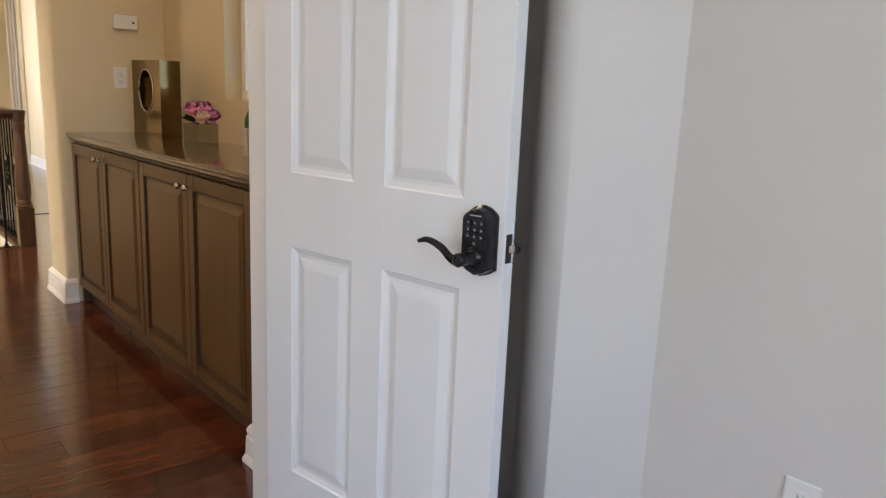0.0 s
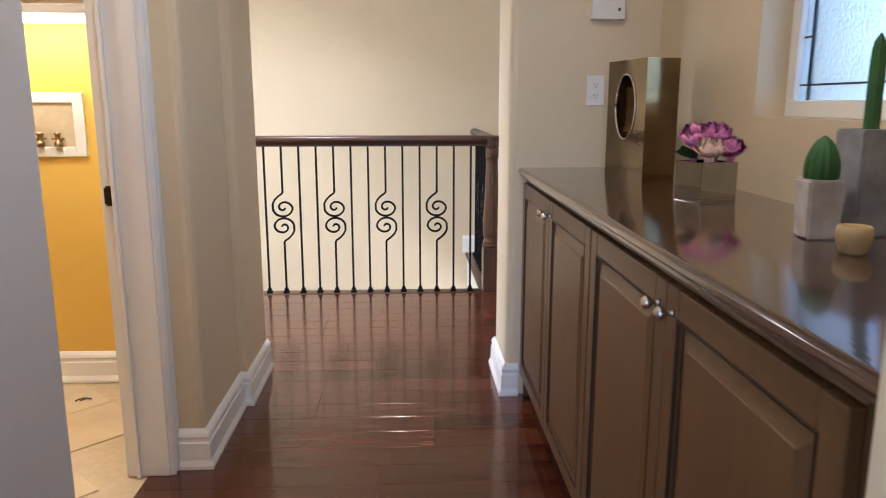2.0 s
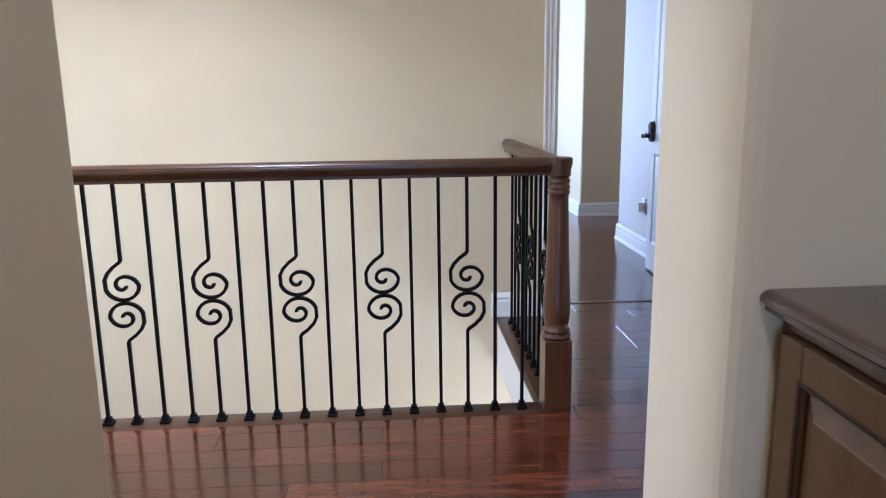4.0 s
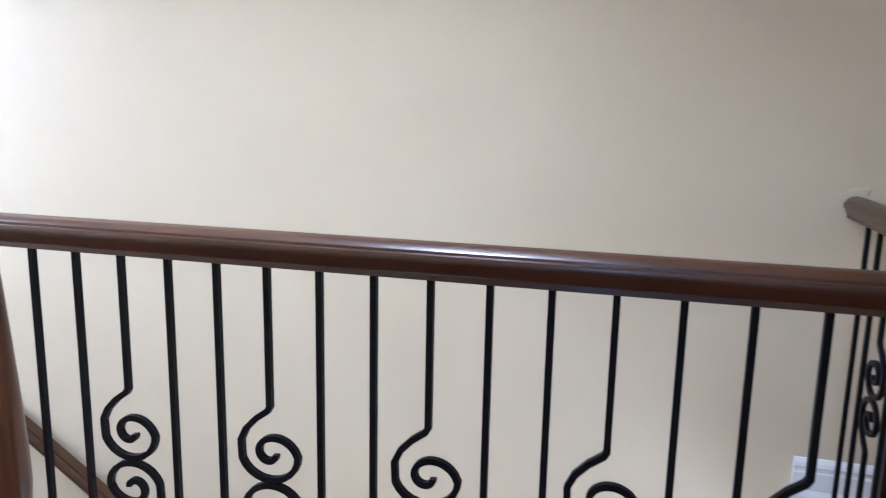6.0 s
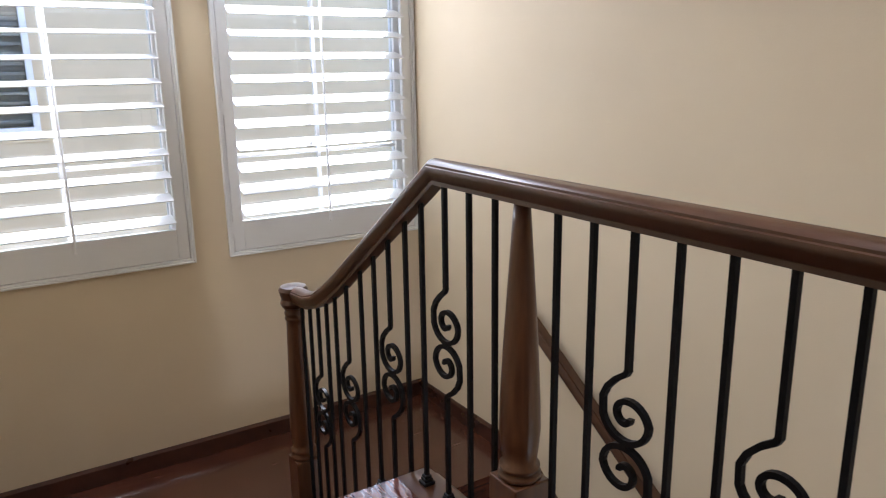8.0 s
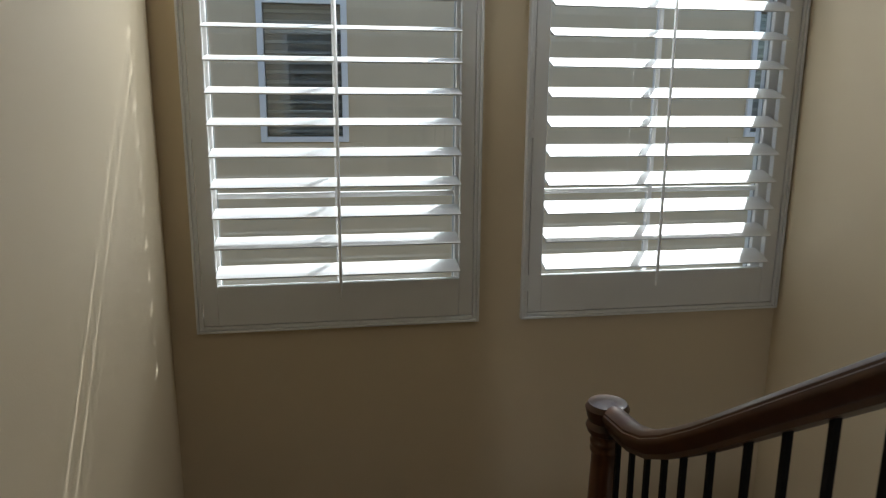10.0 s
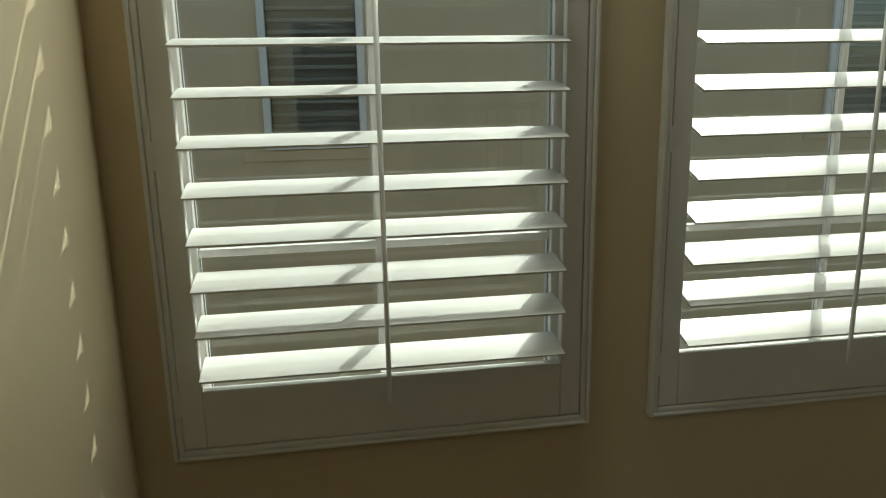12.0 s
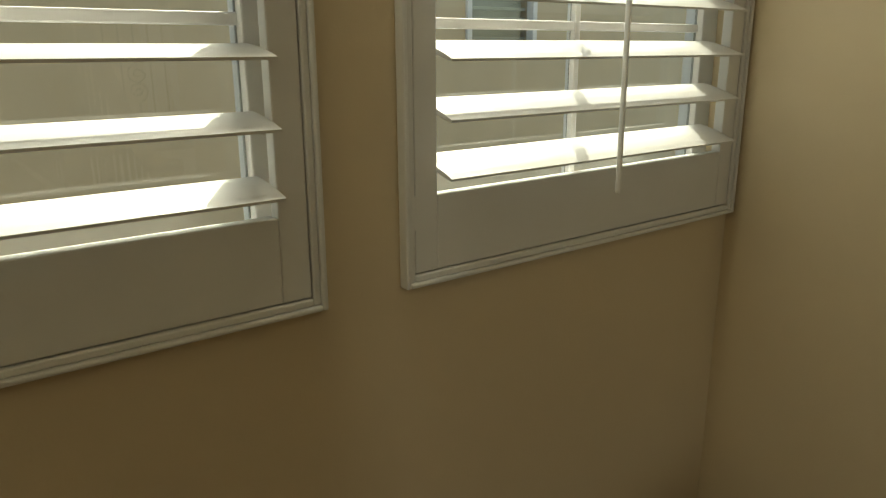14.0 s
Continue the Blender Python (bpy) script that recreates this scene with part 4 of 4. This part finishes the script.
def cactus_pot(label, at, turn, pot_w, pot_h, r0, h, m=POT):
    cp = thing("cactus_pot", label, "plant", "cactus pots", at, turn)
    bm = bmesh.new()
    bmesh.ops.create_cube(bm, size=1)
    for v in bm.verts:
        k = pot_w if v.co.z > 0 else pot_w * 0.86
        v.co = Vector((math.copysign(k, v.co.x), math.copysign(k, v.co.y), pot_h if v.co.z > 0 else 0.0))
    bmesh.ops.bevel(bm, geom=bm.edges[:], offset=0.004, segments=2, affect="EDGES")
    part("pot", bm, m, cp)
    bm = bmesh.new()
    R, N = 12, 48
    rings = []
    for j in range(R + 1):
        f = j / R
        r = r0 * (math.sin(min(1, 0.25 + 0.75 * f) * math.pi) ** 0.6 if h < 0.15 else (1 - max(0, (f - 0.7) / 0.3) ** 2.5) ** 0.5) if f < 1 else 0.001
        rings.append([bm.verts.new((r * (1 + 0.09 * math.cos(12 * 2 * math.pi * k / N)) * math.cos(2 * math.pi * k / N), r * (1 + 0.09 * math.cos(12 * 2 * math.pi * k / N)) * math.sin(2 * math.pi * k / N), pot_h - 0.015 + h * f)) for k in range(N)])
    for a, b in zip(rings, rings[1:]):
        for k in range(N):
            bm.faces.new((a[k], a[(k + 1) % N], b[(k + 1) % N], b[k])).smooth = True
    part("cactus", bm, CACTUS, cp)


cactus_pot("small round green cactus in a whitewashed square pot", (0.246, -3.215, CT), -5, 0.034, 0.11, 0.029, 0.095)
cactus_pot("tall column cactus in a tall grey whitewashed pot", (0.347, -3.19, CT), 4, 0.042, 0.2, 0.013, 0.19, GREYPOT)

TAN = surface("tan_glazed_clay", (0.42, 0.3, 0.14), (0.52, 0.38, 0.19), 0.5, 10, 0.1, 60)
bowl = thing("clay_pot", "small tan clay pot standing beside the cactus pots", "pot", at=(0.222, -3.372, CT))
bm = bmesh.new()
lathe(bm, [(0.016, 0), (0.021, 0.004), (0.027, 0.02), (0.029, 0.036), (0.027, 0.046), (0.025, 0.048), (0.024, 0.042), (0.022, 0.036)], n=24)
part("pot", bm, TAN, bowl)

# art glass window over the counter
aw = structure("window_3", B(0.53, 0.56, AW[0], AW[1], 1.15, 1.195, bevel=0.004), TRIM, "leaded art glass window in a plaster recess", "window")
for b in ((0.53, 0.56, AW[1] - 0.045, AW[1], 1.195, 2.1), (0.53, 0.56, AW[0], AW[0] + 0.045, 1.195, 2.1), (0.53, 0.56, AW[0] + 0.045, AW[1] - 0.045, 2.05, 2.1)):
    part("window_frame", B(*b, bevel=0.004), TRIM, aw)
gp = part("pane", B(0.548, 0.552, AW[0] + 0.045, AW[1] - 0.045, 1.195, 2.05), ARTGLASS, aw)
gp.visible_shadow = False
ya, yb = AW[0] + 0.045, AW[1] - 0.045
for y in (ya + 0.04, yb - 0.04):
    part("lead_came", B(0.544, 0.556, y - 0.003, y + 0.003, 1.195, 2.05), LEAD, aw)
for z in (1.235, 1.36, 1.5, 1.64, 1.78, 1.92):
    part("lead_came", B(0.5445, 0.5555, ya, yb, z - 0.0025, z + 0.0025) if z < 1.3 else B(0.5445, 0.5555, yb - 0.04, yb, z - 0.0025, z + 0.0025), LEAD, aw)

# outlets and small wall devices


def outlet(x, y, z, turn, name="wall_outlet"):
    o = thing(name, "white duplex wall outlet with a cover plate", "outlet", at=(x, y, z), turn=turn)
    part("cover_plate", B(-0.035, 0.035, -0.006, 0, -0.057, 0.057, bevel=0.0025), PLASTIC, o)
    for s in (-0.02, 0.02):
        r = part("receptacle", B(-0.0165, 0.0165, -0.0075, -0.0058, s - 0.0145, s + 0.0145, bevel=0.001), PLASTIC, o)
        for a in (-0.006, 0.006):
            part("slot", B(a - 0.001, a + 0.001, -0.0078, -0.0072, s - 0.001, s + 0.007), SLOT, r)
        part("slot", B(-0.0022, 0.0022, -0.0078, -0.0072, s - 0.009, s - 0.005), SLOT, r)
    return o


outlet(0.2, -1.70, 1.234, 0)
outlet(0.299, -5.475, 0.445, -90)
dev = thing("wall_control", "white rectangular wall control with small switches", "control", at=(0.232, -1.70, 1.53))
part("case", B(-0.064, 0.064, -0.028, 0, -0.036, 0.036, bevel=0.005), PLASTIC, dev)
for a in (-0.045, -0.012, 0.04):
    part("switch", B(a - 0.005, a + 0.005, -0.0305, -0.0275, -0.006, 0.006, bevel=0.001), SLOT if a > 0 else PLASTIC, dev)
plug = thing("plug_in_light", "white plug-in device in a low outlet", "device", at=(1.279, 2.72, 0.38), turn=-90)
part("cover_plate", B(-0.035, 0.035, -0.006, 0, -0.057, 0.057, bevel=0.0025), PLASTIC, plug)
part("device", B(-0.03, 0.03, -0.05, -0.006, -0.045, 0.03, bevel=0.01), PLASTIC, plug)

# ---- laundry ----
wb = thing("washer_box", "white recessed washer outlet box with brass valves", "outlet box", at=(-1.974, SOUTH - 0.135, 1.10))
bm = bmesh.new()
for b in ((-0.144, -0.1, -0.012, 0, -0.128, 0.128), (0.1, 0.144, -0.012, 0, -0.128, 0.128), (-0.1, 0.1, -0.012, 0, -0.128, -0.088), (-0.1, 0.1, -0.012, 0, 0.088, 0.128)):
    box(bm, *b, bevel=0.003)
part("frame", bm, PLASTIC, wb)
part("back", B(-0.1, 0.1, -0.004, -0.0005, -0.088, 0.088), GROUT, wb)
for a in (-0.035, 0.035):
    bm = bmesh.new()
    lathe(bm, [(0.016, -0.085), (0.016, -0.07), (0.009, -0.066), (0.009, -0.04), (0.013, -0.038), (0.013, -0.03)], a, -0.018, 12)
    box(bm, a - 0.025, a + 0.025, -0.024, -0.014, -0.058, -0.05, bevel=0.003)
    part("valve", bm, BRASS, wb)
uc = thing("wall_cabinet", "white laundry wall cabinet with a light under it", "cabinet", at=(-2.1, SOUTH - 0.135, 1.50))
part("body", B(-0.8, 0.62, -0.32, 0, 0, 0.85, bevel=0.003), TRIM, uc)
for a, b in ((-0.8, -0.33), (-0.327, 0.145), (0.148, 0.62)):
    part("door", B(a + 0.002, b - 0.002, -0.34, -0.321, 0.06, 0.85, bevel=0.004), TRIM, uc)
part("light_tube", B(-0.1, 0.5, -0.21, -0.17, -0.02, -0.0005, bevel=0.006), TUBE, uc, "glowing under-cabinet light")
laundry_floor = structure("floor_laundry", B(-2.98, -1.375, -3.6, SOUTH - 0.135, -0.0144, -0.006), GROUT, "beige travertine tile laundry floor", "floor")

# ceiling lamps, all out of view; the dome is added to fill the stairwell
dome = thing("fill_dome", "unseen dome light added to fill the stairwell", "ceiling light", at=(FILL_DOME[0], FILL_DOME[1], TOP))
bm = bmesh.new()
lathe(bm, [(0.2, -0.03), (0.21, -0.025), (0.21, -0.001), (0.19, -0.0005)], n=32)
part("base", bm, NICKEL, dome)
bm = bmesh.new()
lathe(bm, [(0.03, -0.088), (0.09, -0.08), (0.15, -0.058), (0.185, -0.032)], n=32)
part("shade", bm, LENS, dome, "glowing shade of the added dome")
d = bpy.data.lights.new("fill_dome_lamp", "AREA")
d.shape, d.size, d.energy, d.color = "DISK", 0.36, FILL_DOME[2], (1.0, 0.95, 0.87)
d.spread = radians(120)
new("fill_dome_lamp", d).matrix_world = look((FILL_DOME[0], FILL_DOME[1], TOP - 0.095), (FILL_DOME[0], FILL_DOME[1], 0))
for x, y, watts in LAMPS:
    cl = thing("recessed_light", "unseen round white recessed ceiling light", "ceiling light", "recessed lights", (x, y, TOP))
    bm = bmesh.new()
    lathe(bm, [(0.07, -0.006), (0.088, -0.006), (0.094, -0.001), (0.07, -0.001)], n=24)
    part("trim_ring", bm, TRIM, cl)
    bm = bmesh.new()
    lathe(bm, [(0.069, -0.005), (0.069, -0.002)], n=24)
    part("lens", bm, LENS, cl)
    d = bpy.data.lights.new("recessed_lamp", "AREA")
    d.shape, d.size, d.energy, d.color, d.spread = "DISK", 0.13, watts, (1.0, 0.83, 0.6), radians(150)
    new("recessed_lamp", d).matrix_world = look((x, y, TOP - 0.012), (x, y, 0))

# ---- floor pieces ----
rng = random.Random(5)
WID = 0.127
PL = {}


def plank_mesh(length):
    if length not in PL:
        bm = bmesh.new()
        box(bm, 0, length - 0.0006, 0.0003, WID - 0.0003, -0.014, 0.0, bevel=0.0011, segs=1)
        PL[length] = mesh("plank", bm, PLANK)
    return PL[length]


rest = bmesh.new()


def lay(x0, x1, y, near):
    x = x0
    first = True
    while x < x1 - 0.02:
        l = rng.choice((0.45, 0.6, 0.75, 0.9, 1.05, 1.2))
        if first:
            l, first = rng.choice((0.3, 0.45, 0.6, 0.75)), False
        if x + l > x1 - 0.2:
            l = round(x1 - x, 3)
        if near:
            piece("plank", plank_mesh(l), floor, pose(x, y, rng.uniform(-0.0003, 0.0)))
        else:
            box(rest, x, x + l - 0.0012, y + 0.0006, y + WID - 0.0006, -0.014, 0.0)
        x += l


y = -8.0
while y < 6.0:
    if y < -4.24:
        lay(-3.6, 0.38 if y < -5.0 else 0.18, y, y > -5.5)
    elif y < -3.95:
        lay(-1.18, -0.1, y, True)
    elif y < -1.45:
        a = -1.173 if y + WID < -3.19 else (-1.375 if y < -2.31 else -1.19)
        lay(a, 0.0 if y < -1.7 else -0.12, y, True)
    elif y < 0.0522 - WID:
        lay(FIRST - 0.018, 1.315, y, True)
    elif y < NORTH + 0.19:
        lay(-0.05, 1.315, y, True)
    else:
        lay(-1.0, 3.0, y, False)
    y += WID
# the strip under the level rail
piece("plank", mesh("plank", box(bmesh.new(), FIRST - 0.018, -0.052, y - y - 0.06, 0.052, -0.014, 0.0012, bevel=0.002), RAIL), floor)
piece("plank", mesh("plank", box(bmesh.new(), -0.0515, 0.052, -0.06, NORTH, -0.014, 0.0012, bevel=0.002), RAIL), floor)
tagged(part("far_planks", rest, PLANK, floor), kind="stuff")

TS = 0.33
tm = mesh("tile", box(bmesh.new(), -TS / 2 + 0.001, TS / 2 - 0.001, -TS / 2 + 0.001, TS / 2 - 0.001, -0.006, 0.0, bevel=0.0008, segs=1), TILE)
for i in range(-8, 9):
    for j in range(-8, 9):
        u, v = (i + j) * TS * 0.7071 - 2.2, (i - j) * TS * 0.7071 - 2.4
        if -2.8 < u < -1.6 and -3.4 < v < -1.68:
            piece("tile", tm, laundry_floor, pose(u, v, rng.uniform(-0.0006, 0), 0, 0, 45))

# a scrap of dry leaf on the tiles
scrap = thing("dry_leaf", "small curled dark dry leaf lying on the laundry tiles", "leaf", at=(-1.851, -1.687, 0.0005), turn=12)
for nm, pts, w in (("blade", [(-0.03, -0.006, 0.001), (-0.018, -0.001, 0.006), (0.0, 0.001, 0.008), (0.016, 0.004, 0.005), (0.03, 0.004, 0.001)], 0.007), ("stem", [(-0.012, -0.009, 0.001), (0.0, -0.006, 0.004), (0.012, -0.001, 0.006)], 0.003)):
    bm = bmesh.new()
    sweep(bm, [(-w, 0.0), (-w * 0.4, 0.003), (w * 0.5, 0.002), (w, 0.0), (0, -0.001)], pts)
    part(nm, bm, SCRAP, scrap)
